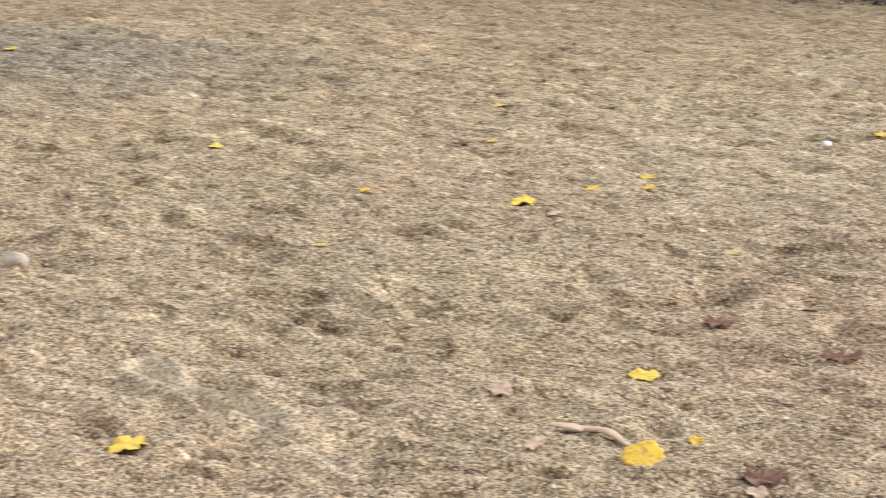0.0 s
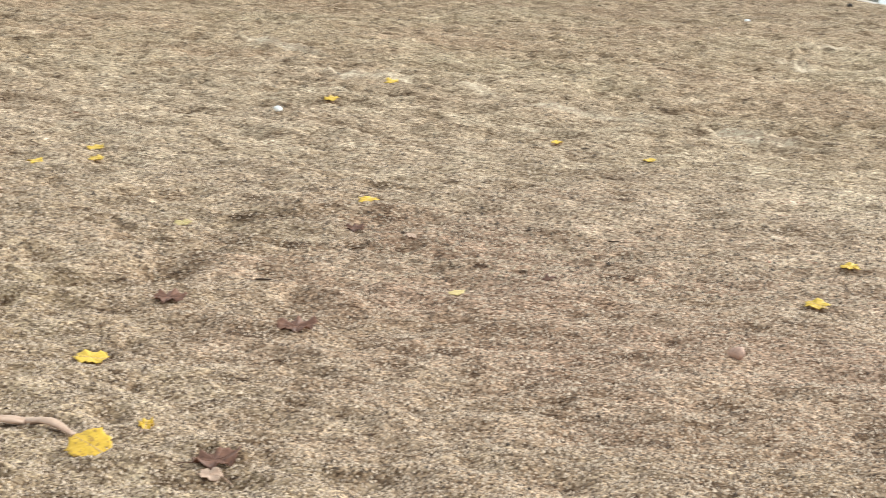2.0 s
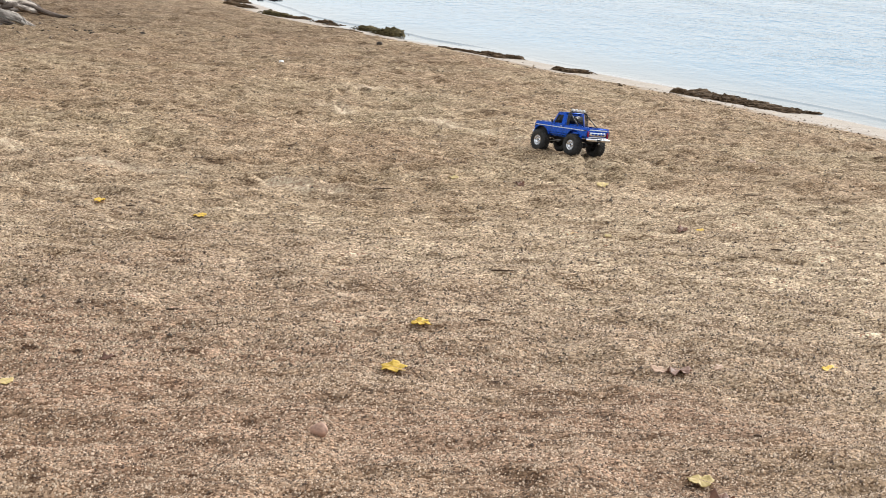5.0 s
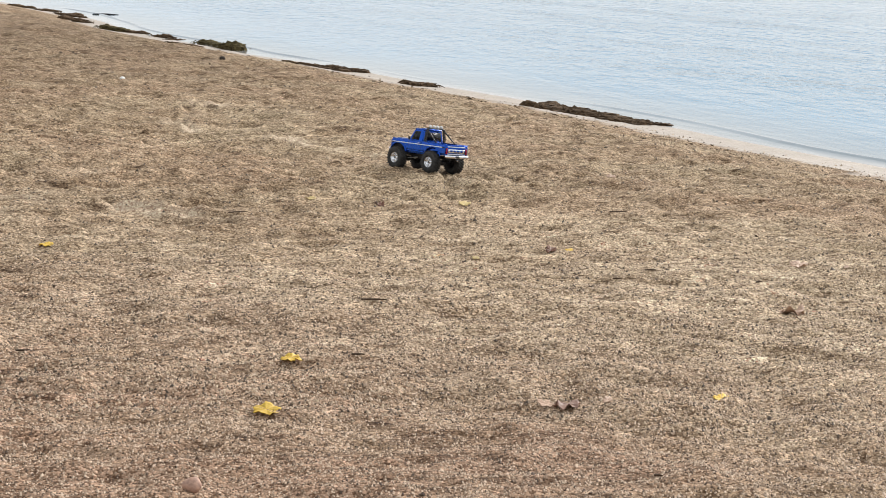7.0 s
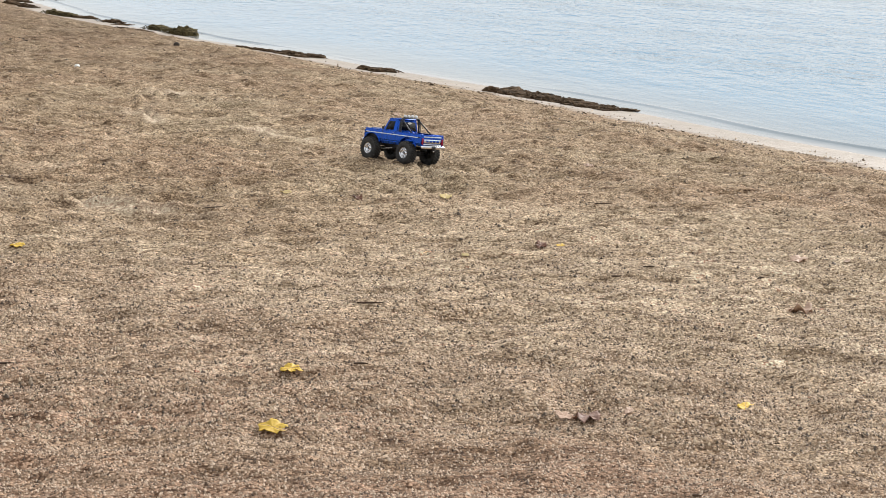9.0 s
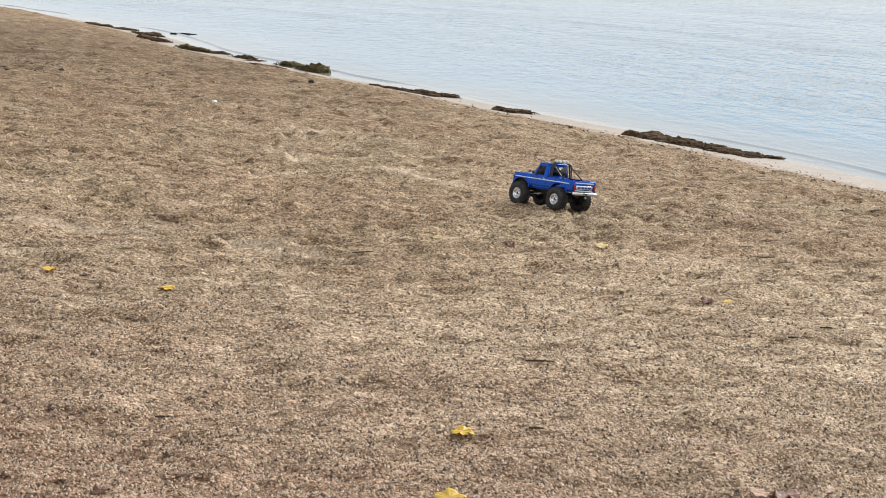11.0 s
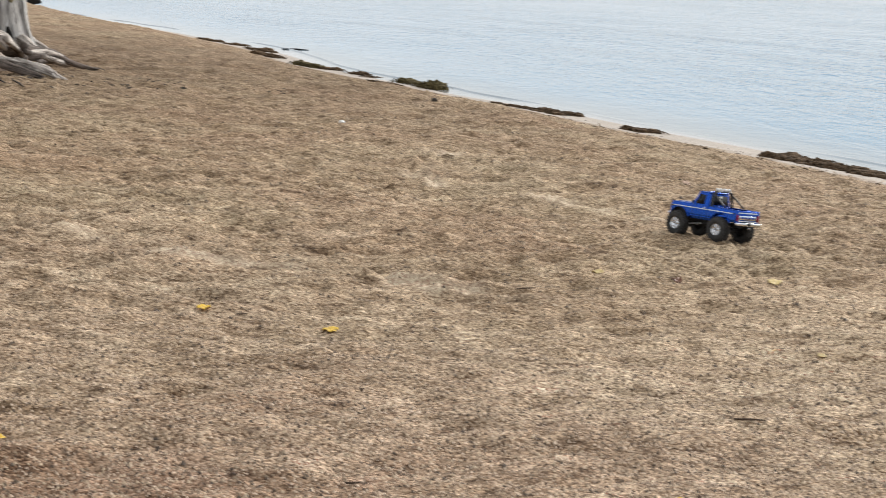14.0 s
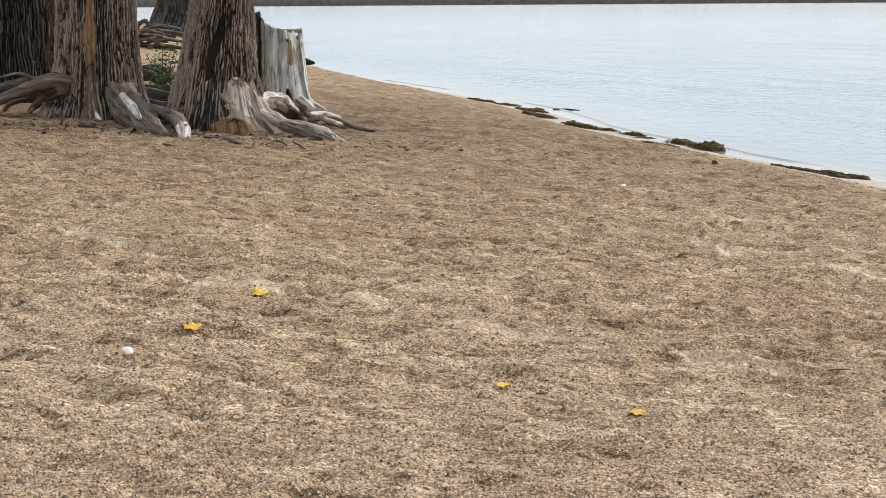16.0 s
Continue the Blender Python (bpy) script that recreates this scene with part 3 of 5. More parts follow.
FAR_TREE = dict(place=(-6.95, 48.5, 0.34), heights=(-0.5, 0.0, 0.5, 1.3, 4, 12), radii=(2.2, 1.5, 1.0, 0.72, 0.55, 0.2), flare=0.2, lobes=4, turn=0, lean=(0.02, 0), ridges=60, bark=0.06, seed=24, zones=())

tree = tagged(new("tree"), "large old tree with deeply furrowed grey-brown bark", "tree", "trees on the shore")
tree.location = (0, 0, 0)
build_trunk(LEFT_TREE, tree, BARK_SHADED)
build_limbs(LEFT_TREE, tree, BARK_SHADED, rng, CROWN)

tree = tagged(new("tree"), "old tree with a long bark split and gnarled roots", "tree", "trees on the shore")
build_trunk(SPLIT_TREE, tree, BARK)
build_scar("split", SPLIT_TREE, SPLIT_TREE["zones"][0], TAN_WOOD, tree, "bare tan wood in a long split of the bark", -0.02, 0.3)
build_scar("rotten_wood", SPLIT_TREE, (-0.24, 0.30, -0.1, 0.62, 0.0), ROTTEN, tree, "dark rotten wood at the foot of the split", 0.0, 0.5)
# near-black strip laid on the trunk for the shade in a crack
build_scar("crack", SPLIT_TREE, (0.20, 0.26, 0.5, 1.7, 0.02), CHAR_AND_SHADE, tree, "near-black strip for the shade of a crack along the bare wood", 0.0)
build_limbs(SPLIT_TREE, tree, BARK, rng, CROWN)
root_part(tree, ((-4.06, 20.10, 0.34), (-4.30, 19.71, 0.47), (-4.57, 19.68, 0.39), (-4.81, 19.64, 0.31), (-5.00, 19.60, 0.22)), (0.09, 0.095, 0.075, 0.06, 0.05), ROOT, "thick grey root arching above the sand", seed=5)
root_part(tree, ((-4.22, 19.70, 0.39), (-4.47, 19.96, 0.27), (-4.66, 20.22, 0.16), (-4.81, 20.47, 0.05)), (0.085, 0.055, 0.04, 0.018), ROOT, "grey root reaching down to the sand", seed=6)
root_part(tree, ((-4.45, 19.70, 0.36), (-4.74, 20.00, 0.27), (-4.98, 20.30, 0.17), (-5.14, 20.60, 0.02)), (0.05, 0.04, 0.03, 0.015), ROOT, seed=7)
root_part(tree, ((-4.31, 20.10, 0.41), (-4.62, 20.05, 0.44), (-4.87, 20.00, 0.41), (-5.05, 19.95, 0.35)), (0.09, 0.07, 0.05, 0.04), ROOT, seed=8)
root_part(tree, ((-4.60, 20.00, 0.46), (-4.75, 19.93, 0.54), (-4.95, 19.85, 0.50)), (0.02, 0.02, 0.015), ROOT, seed=9)
root_part(tree, ((-4.62, 20.15, 0.18), (-4.69, 20.24, 0.13), (-4.78, 20.33, 0.06)), (0.02, 0.022, 0.01), WHITE_WOOD, "pale tip of a root", seed=10)
root_part(tree, ((-3.89, 20.35, 0.52), (-3.55, 19.75, 0.24), (-3.28, 19.10, 0.09), (-3.05, 18.50, 0.01), (-2.80, 17.95, -0.04)), (0.16, 0.20, 0.17, 0.12, 0.05), ROOT, "thick root running down into the sand", seed=11)
root_part(tree, ((-3.50, 19.36, 0.32), (-3.31, 18.90, 0.21), (-3.16, 18.48, 0.12)), (0.035, 0.05, 0.02), WHITE_WOOD, "strip of bleached bare wood on the root", seed=12)
root_part(tree, ((-3.83, 19.55, 0.12), (-3.80, 19.50, 0.07), (-3.75, 19.45, 0.03)), (0.02, 0.03, 0.02), WHITE_WOOD, "pale frayed wood at the foot", seed=13)
root_part(tree, ((-3.37, 19.60, 0.16), (-3.06, 19.20, 0.14), (-2.79, 18.60, 0.10), (-2.63, 18.00, 0.01)), (0.06, 0.075, 0.075, 0.065), ROOT, "curving root with a broken end", seed=14)
root_part(tree, ((-2.67, 18.12, 0.05), (-2.63, 17.98, -0.00), (-2.61, 17.80, -0.06)), (0.07, 0.068, 0.04), WHITE_WOOD, "bleached broken end", seed=15)
root_part(tree, ((-3.95, 19.50, 0.03), (-3.69, 19.26, 0.02), (-3.52, 19.03, 0.01), (-3.36, 18.79, -0.03)), (0.03, 0.03, 0.025, 0.01), ROOT, seed=16)

tree = tagged(new("tree"), "leaning old tree with a charred hollow and bleached roots", "tree", "trees on the shore")
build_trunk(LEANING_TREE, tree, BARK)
build_scar("hollow", LEANING_TREE, LEANING_TREE["zones"][0], CHAR_AND_SHADE, tree, "black charred hollow", -0.012)
build_scar("bare_wood", LEANING_TREE, LEANING_TREE["zones"][1], BLEACHED, tree, "bleached bare wood at the foot", 0.014, 0.6)
build_scar("bare_patch", LEANING_TREE, (0.40, 0.88, 0.14, 0.56, -0.5), BLEACHED_ROOT, tree, "whitish patch of bare wood", 0.022, 0.55)
build_scar("rotten_wood", LEANING_TREE, LEANING_TREE["zones"][2], ROT, tree, "rotting orange-brown wood at the foot", 0.016, 0.3)
build_limbs(LEANING_TREE, tree, BARK, rng, CROWN)
root_part(tree, ((-2.05, 19.40, 0.16), (-1.73, 19.08, 0.03), (-1.37, 18.77, -0.02), (-1.01, 18.45, -0.15)), (0.04, 0.055, 0.05, 0.02), BLEACHED_ROOT, "long bleached root running into the sand", seed=27)
root_part(tree, ((-1.60, 19.00, 0.00), (-1.32, 18.81, -0.02), (-1.16, 18.61, -0.08), (-1.08, 18.42, -0.14)), (0.03, 0.04, 0.035, 0.012), BLEACHED_ROOT, seed=29)
root_part(tree, ((-1.72, 19.00, 0.00), (-1.45, 18.71, -0.07), (-1.23, 18.42, -0.11)), (0.05, 0.045, 0.015), ROOT, seed=30)
root_part(tree, ((-2.13, 20.20, 0.21), (-2.01, 20.84, 0.21), (-1.90, 21.47, 0.13), (-1.75, 22.11, -0.14)), (0.07, 0.065, 0.06, 0.025), BLEACHED_ROOT, "bleached root arching over the sand", seed=32)
root_part(tree, ((-2.13, 20.35, 0.08), (-1.89, 20.83, 0.08), (-1.76, 21.31, -0.04), (-1.69, 21.78, -0.11)), (0.13, 0.13, 0.08, 0.03), ROOT, "dark hump of root", seed=33)
root_part(tree, ((-1.79, 20.30, 0.19), (-1.71, 20.93, 0.03), (-1.63, 21.57, -0.22)), (0.035, 0.035, 0.015), BLEACHED_ROOT, seed=34)
root_part(tree, ((-1.89, 20.20, 0.18), (-1.83, 20.87, 0.02), (-1.80, 21.54, -0.16)), (0.03, 0.03, 0.012), BLEACHED_ROOT, seed=35)
root_part(tree, ((-1.65, 20.90, 0.07), (-1.52, 21.32, 0.00), (-1.34, 21.73, -0.06), (-1.21, 22.15, -0.16)), (0.05, 0.05, 0.04, 0.012), ROOT, seed=36)
root_part(tree, ((-1.55, 20.70, 0.01), (-1.44, 21.21, -0.01), (-1.30, 21.72, -0.08), (-1.24, 22.23, -0.18)), (0.025, 0.035, 0.03, 0.01), BLEACHED_ROOT, seed=37)
root_part(tree, ((-1.57, 20.60, -0.05), (-1.27, 20.60, -0.04), (-0.94, 20.60, -0.15), (-0.70, 20.60, -0.19)), (0.03, 0.04, 0.028, 0.01), ROOT, "dark thin root snaking over the sand", seed=38)
root_part(tree, ((-1.37, 20.20, -0.00), (-1.21, 20.53, -0.09), (-1.02, 20.85, -0.15)), (0.03, 0.035, 0.015), BLEACHED_ROOT, seed=39)
root_part(tree, ((-1.45, 20.30, -0.09), (-1.28, 20.78, -0.07), (-1.14, 21.26, -0.18)), (0.03, 0.035, 0.012), ROOT, seed=40)
root_part(tree, ((-1.61, 20.70, 0.03), (-1.39, 20.86, -0.08), (-1.23, 21.03, -0.16)), (0.035, 0.03, 0.012), ROOT, seed=41)
root_part(tree, ((-2.61, 18.60, -0.07), (-2.36, 18.16, -0.08), (-2.19, 17.73, -0.04), (-1.98, 17.29, -0.06)), (0.035, 0.035, 0.03, 0.01), ROOT, seed=42)
root_part(tree, ((-2.33, 18.40, -0.06), (-2.20, 17.90, -0.07), (-2.07, 17.41, -0.10)), (0.02, 0.025, 0.01), BLEACHED_ROOT, seed=43)

tree = tagged(new("tree"), "dark distant tree with a flared foot", "tree", "trees on the shore")
build_trunk(FAR_TREE, tree, BARK_FAR, False)
build_limbs(FAR_TREE, tree, BARK_FAR, rng, CROWN)


def build_stump():
    """A broken trunk: bleached wood in front, a slab of bark that stands higher on one side."""
    thing = tagged(new("tree_stump"), "tall broken stump of bleached wood with a slab of bark", "stump")
    spec = dict(place=(-2.11, 22.5, -0.16), heights=(-0.3, 0.0, 0.3, 1.3), radii=(0.56, 0.47, 0.395, 0.365), flare=0.16, lobes=4, turn=1.0, lean=(-0.02, 0.0), ridges=30, bark=0.02, seed=31, zones=())

    def shell(name, t0, t1, top, grow, material, label, ridge):
        zs, ts = np.linspace(-0.3, 1, 70), np.linspace(t0, t1, 120)
        tt, kk = np.meshgrid(ts, zs)
        peak = top(tt)
        zz = np.where(kk < 0, kk, kk * peak)
        r = trunk_radius(spec, tt, zz) + grow + ridge * (np.abs(np.sin(tt * 11 + 3.0 * rolling(tt * 2, zz * 1.2, 1, 2, 5))) - 0.5) + 0.03 * rolling(tt * 5, zz * 0.8, 1.0, 4, 9, 0.6)
        px, py, pz = trunk_points(spec, tt, zz, r)
        ob = sheet(name, px, py, pz, material, len(zs), len(ts))
        ob.parent = thing
        m = ob.modifiers.new("depth", "SOLIDIFY")
        m.thickness, m.offset = 0.05, -1
        ob.data.attributes.new("crest", "FLOAT", "POINT").data.foreach_set("value", np.clip(0.5 + 0.5 * np.sin(tt * 23 + 3 * rolling(tt * 3, zz * 2, 1, 2, 5)), 0, 1).astype(np.float32).ravel())
        return tagged(ob, label)

    shell("wood", -3.1, 3.1, lambda t: 1.17 - 0.10 * np.sin(t) + 0.05 * rolling(t * 6, t * 0, 1, 3, 3) - 0.10 * ease(0.9, 1.1, t), 0.0, STUMP_WOOD, "grey-white bleached wood", 0.008)
    shell("bark_slab", -2.6, -0.16, lambda t: 1.36 + 0.07 * rolling(t * 9, t * 0, 1, 3, 13) - 0.12 * ease(-0.4, -0.25, t), 0.05, BARK, "slab of dark furrowed bark", 0.045)
    shell("splinter", 1.12, 1.5, lambda t: 1.06 + 0.2 * rolling(t * 9, t * 0, 1, 2, 23), 0.02, STUMP_WOOD, "upright splinter of wood", 0.01)
    # near-black rod that stands in for the shade inside a crack
    bm = bmesh.new()
    tube(bm, ((-1.90, 22.11, -0.02), (-1.91, 22.115, 0.12), (-1.93, 22.12, 0.25)), (0.05, 0.045, 0.015), 10, 0.2, 3)
    part("crack", bm, CHAR_AND_SHADE, thing, "near-black rod for the shade of a crack in the wood")
    build_scar("bare_patch", spec, (0.36, 0.84, 0.70, 1.02, -0.35), OLIVE_WOOD, thing, "patch of olive-brown wood", 0.004)
    bm = bmesh.new()
    tube(bm, ((-2.11, 22.5, 0.8), (-2.12, 22.5, 0.86), (-2.12, 22.5, 0.9)), (0.3, 0.3, 0.28), 24, 0.05, 4)
    part("core", bm, ROOT, thing, "dark rotten core")
    bm = bmesh.new()
    tube(bm, ((-2.12, 22.5, 0.94), (-2.12, 22.5, 0.96), (-2.12, 22.5, 0.98)), (0.345, 0.35, 0.335), 30, 0.05, 6)
    part("top", bm, ROOT, thing, "weathered grey broken top")
    for k, (a, b) in enumerate((((-1.78, 22.2, 0.06), (-1.45, 21.7, -0.17)), ((-1.72, 22.4, 0.05), (-1.35, 22.3, -0.18)), ((-2.3, 22.1, 0.0), (-2.2, 21.5, -0.1)))):
        root_part(thing, (a, tuple((i + j) / 2 + 0.02 for i, j in zip(a, b)), b), (0.09, 0.05, 0.02), BLEACHED_ROOT, seed=40 + k)


build_stump()


def driftwood(points, radii, material, label, seed, name="driftwood_log", group="driftwood"):
    bm = bmesh.new()
    tube(bm, points, radii, 12, 0.25, seed)
    return tagged(part(name, bm, material), label, "driftwood", group)


# logs and roots that lie behind the trunks
LOGS = (
    (((-4.39, 25.20, 0.36), (-4.11, 25.10, 0.40), (-3.83, 25.00, 0.34)), (0.05, 0.07, 0.04), DARK_ROOT, ""),
    (((-4.27, 24.50, 0.27), (-4.05, 24.40, 0.34), (-3.72, 24.30, 0.21)), (0.07, 0.08, 0.05), DARK_ROOT, ""),
    (((-4.17, 23.90, 0.22), (-3.89, 23.80, 0.18), (-3.63, 23.70, 0.20)), (0.05, 0.06, 0.04), DARK_ROOT, ""),
    (((-4.01, 23.00, 0.16), (-3.76, 22.90, 0.15), (-3.48, 22.80, 0.11)), (0.08, 0.09, 0.06), DARK_ROOT, ""),
    (((-3.87, 22.30, 0.09), (-3.64, 22.20, 0.05), (-3.37, 22.10, 0.03)), (0.06, 0.08, 0.05), DARK_ROOT, ""),
    (((-3.71, 21.60, 0.03), (-3.49, 21.50, 0.03), (-3.24, 21.40, 0.02)), (0.06, 0.06, 0.05), DARK_ROOT, ""))
for k, (points, radii, wood, label) in enumerate(LOGS):
    driftwood(points, radii, wood, "dark weathered log lying on the sand behind the trees", 50 + k)
DEAD_TWIGS = (
    (((-4.29, 19.60, 0.10), (-4.12, 19.17, -0.01), (-4.01, 19.33, 0.02), (-3.81, 18.81, 0.04)), (0.012, 0.016, 0.014, 0.006)),
    (((-4.05, 18.77, 0.05), (-4.17, 19.45, 0.08), (-4.13, 19.55, 0.08)), (0.01, 0.012, 0.005)),
    (((-3.85, 18.64, 0.04), (-3.68, 18.61, 0.02), (-3.46, 18.24, -0.01), (-3.26, 17.88, 0.01)), (0.01, 0.014, 0.012, 0.006)),
    (((-3.24, 18.14, -0.01), (-3.19, 18.35, 0.03), (-3.07, 17.94, 0.00)), (0.012, 0.014, 0.006)),
    (((-2.64, 16.68, -0.01), (-2.56, 16.43, -0.00), (-2.51, 16.55, -0.02)), (0.008, 0.01, 0.005)),
    (((-1.71, 17.07, -0.05), (-1.63, 17.39, -0.04), (-1.51, 17.11, -0.06)), (0.006, 0.008, 0.005)),
    (((-1.48, 17.58, -0.07), (-1.40, 17.39, -0.09), (-1.33, 17.02, -0.09)), (0.006, 0.008, 0.004)),
    (((-1.96, 17.23, -0.04), (-1.87, 16.96, -0.10), (-1.82, 17.12, -0.03)), (0.006, 0.008, 0.004)))
for k, (points, radii) in enumerate(DEAD_TWIGS):
    driftwood(points, [1.25 * q for q in radii], DARK_ROOT, "dark dead twig lying at the foot of the trees", 60 + k, "twig", "dead twigs under the trees")
for k in range(26):
    a = rng.uniform(-1.2, 1.2)
    x, y = -6.75 + rng.uniform(-0.45, 0.6), 40.2 + rng.uniform(-0.5, 0.5)
    z = ground_at(x, y) + 0.05 + 0.36 * (k / 26)
    h = rng.uniform(0.3, 0.7)
    bend = rng.uniform(-0.1, 0.16)
    tone = ROOT if k % 3 == 0 else DARK_ROOT
    driftwood(((x - h * math.cos(a), y - h * math.sin(a), z - 0.06), (x, y, z + bend), (x + h * math.cos(a), y + h * math.sin(a), z - 0.08 + bend)), (0.035, 0.04, 0.02), tone, "tangled grey driftwood branch on a heap", 70 + k, "driftwood_branch", "driftwood heap")
driftwood(((-6.88, 40.1, 0.50), (-6.87, 40.1, 0.76), (-6.80, 40.1, 0.90), (-6.68, 40.1, 0.95), (-6.58, 40.1, 0.84)), (0.05, 0.045, 0.045, 0.055, 0.02), DARK_ROOT, "dark crooked branch sticking up from the heap", 96, "driftwood_branch", "driftwood heap")
driftwood(((-5.6, 56.2, -0.58), (-4.7, 56, -0.46), (-4.0, 55.8, -0.52)), (0.22, 0.2, 0.04), BARK_FAR, "dark pointed log at the water's edge", 90)
driftwood(((2.08, 33.1, -0.675), (2.3, 32.95, -0.67), (2.55, 32.75, -0.675)), (0.012, 0.016, 0.006), BARK_FAR, "dark thin log floating by the shore", 91)


def build_bush():
    thing = tagged(new("bush"), "small green bush growing between the trunks", "bush")
    base = Vector((-3.78, 24.0, ground_at(-3.78, 24.0)))
    r = random.Random(12)
    leaves = bmesh.new()
    for k in range(9):
        w, lean = r.uniform(0, 6.3), r.uniform(0.05, 0.28)
        tip = base + Vector((math.cos(w) * lean, math.sin(w) * lean, r.uniform(0.35, 0.72)))
        bm = bmesh.new()
        tube(bm, (base, base.lerp(tip, 0.5) + Vector((0, 0, 0.05)), tip), (0.012, 0.008, 0.003), 6)
        part("stem", bm, ROOT, thing)
        for _ in range(46):
            c = base.lerp(tip, r.uniform(0.25, 1.05)) + Vector((r.gauss(0, 0.06), r.gauss(0, 0.06), r.gauss(0, 0.05)))
            turn = Euler((r.uniform(-0.9, 0.9), r.uniform(-0.9, 0.9), r.uniform(0, 6.3))).to_matrix()
            s = r.uniform(0.022, 0.042)
            leaves.faces.new([leaves.verts.new(c + turn @ Vector(q) * s) for q in ((-1, 0, 0), (0, -0.6, 0.2), (1, 0, 0), (0, 0.6, 0.2))])
    part("foliage", leaves, BUSH, thing, "small green leaves", smooth=False)


build_bush()


# ---- far shore ----
def build_far_shore():
    n = Nodes("distant_woods")
    tone = n.noise(14, 4, 0.6)
    mat = n.set(n.ramp(tone, (0.3, (0.068, 0.063, 0.056)), (0.7, (0.13, 0.12, 0.105))), 1.0)
    a = np.radians(np.linspace(-34, 80, 700))
    prof = np.array((0.0, 0.15, 0.5, 0.8, 0.95, 1.0, 0.9))
    out = np.array((0, 3, 8, 20, 45, 90, 200))
    aa, pp = np.meshgrid(a, prof)
    oo = np.repeat(out[:, None], len(a), 1)
    high = 26 + 4 * rolling(aa * 60, aa * 0, 1.0, 2, 61) + 6 * rolling(aa * 900, pp * 4, 1.0, 3, 63)
    dist = 4600 + oo
    ob = sheet("backdrop_far_shore", dist * np.sin(aa), dist * np.cos(aa), WATER_Z - 0.3 + pp * np.clip(high, 18, 60), mat, len(prof), len(a))
    tagged(ob, "low wooded shore far across the lake", "far shore", kind="structure")


build_far_shore()


# ---- weed washed up along the water ----
def weed_material(name, tone):
    n = Nodes(name)
    v = n.noise(0.05, 4, 0.7)
    base = n.ramp(v, (0.3, tuple(0.42 * q for q in tone)), (0.5, tone), (0.72, tuple(2.3 * q for q in tone)))
    n.bsdf.inputs["Specular IOR Level"].default_value = 0.15
    shred = n.noise(0.012, 4, 0.7, (0.5, 1, 1))
    base = n.mix(0.7, base, n.ramp(shred, (0.35, 0.25), (0.65, 0.72)), "OVERLAY")
    return n.set(base, 1.0, 0, n.bump(shred, 1.0, 0.012, n.bump(v, 1.0, 0.03)))


WEED = weed_material("washed_up_weed", (0.105, 0.068, 0.040))
OLIVE_WEED = weed_material("olive_weed", (0.095, 0.074, 0.034))


def weed_clump(x, y, length, height, turn, seed, label, material):
    """A matted heap with strands that stick out of it."""
    thing = tagged(new("weed_clump"), label, "weed", "weed along the shore")
    r = random.Random(seed)
    ca, sa = math.cos(turn), math.sin(turn)
    bm = bmesh.new()
    tall = height >= 0.09
    lumps = 6 if tall else 5 + int(length * 5)
    for q in range(lumps):
        made = bmesh.ops.create_icosphere(bm, subdivisions=3, radius=1)["verts"]
        cu, cw = (q / (lumps - 1) - 0.5) * length * (0.75 if tall else 0.9) + r.gauss(0, 0.06), r.gauss(0, 0.05 if tall else 0.1)
        ru, rw, rh = r.uniform(0.07, 0.18), r.uniform(0.05, 0.15), height * r.choice((0.35, 0.5, 0.7, 0.9))
        if tall:
            ru, rw, rh = r.uniform(0.11, 0.2), r.uniform(0.09, 0.17), height * r.choice((0.5, 0.7, 0.85, 1.0))
        ru = ru * min(1.0, length / 0.5)
        for v in made:
            p = v.co.copy()
            lump = 1 + 0.35 * noise.noise(p * 1.7 + Vector((seed + q, 0, 0))) + 0.25 * noise.noise(p * 4.5 + Vector((q, seed, 0))) + 0.3 * noise.noise(p * 9) + 0.2 * noise.noise(p * 17)
            u, w, h = cu + p.x * ru * lump, cw + p.y * rw * lump, p.z * rh * lump
            v.co = Vector((x + u * ca - w * sa, y + u * sa + w * ca, max(h, -0.02)))
    drape(bm)
    tagged(part("mat", bm, material, thing), kind="stuff")
    bm = bmesh.new()
    for _ in range(int(60 + 190 * length)):
        u, w = r.uniform(-0.55, 0.55) * length, r.gauss(0, 0.09)
        wx, wy = x + u * ca - w * sa, y + u * sa + w * ca
        z = 0.0
        a, s = r.uniform(0, 6.3), r.uniform(0.03, 0.08)
        d = Vector((math.cos(a) * s, math.sin(a) * s, 0))
        tube(bm, (Vector((wx, wy, z + 0.005)) - d, Vector((wx, wy, z + 0.01 + height * r.uniform(0.1, 0.45))), Vector((wx, wy, z)) + d), (0.004, 0.006, 0.003), 4)
    drape(bm)
    tagged(part("strand_tangle", bm, material, thing), kind="stuff")


WEED_PLACES = ((0.75, 35.3, 0.55, 0.05), (1.28, 34.3, 0.4, 0.05), (1.62, 32.2, 0.5, 0.07), (1.70, 29.9, 0.5, 0.07), (2.15, 27.7, 0.42, 0.09), (2.52, 27.4, 0.24, 0.05), (2.93, 26.5, 0.38, 0.07),
               (3.13, 25.9, 0.15, 0.035), (2.95, 23.6, 0.32, 0.04), (3.42, 24.8, 0.40, 0.10), (3.62, 23.8, 0.44, 0.13), (4.14, 20.2, 0.42, 0.04), (4.50, 19.7, 0.34, 0.06), (4.93, 17.6, 0.32, 0.05),
               (5.72, 15.1, 0.34, 0.06), (5.82, 14.75, 0.40, 0.05), (5.93, 14.4, 0.38, 0.035), (6.03, 14.1, 0.34, 0.03), (6.12, 13.8, 0.3, 0.025))
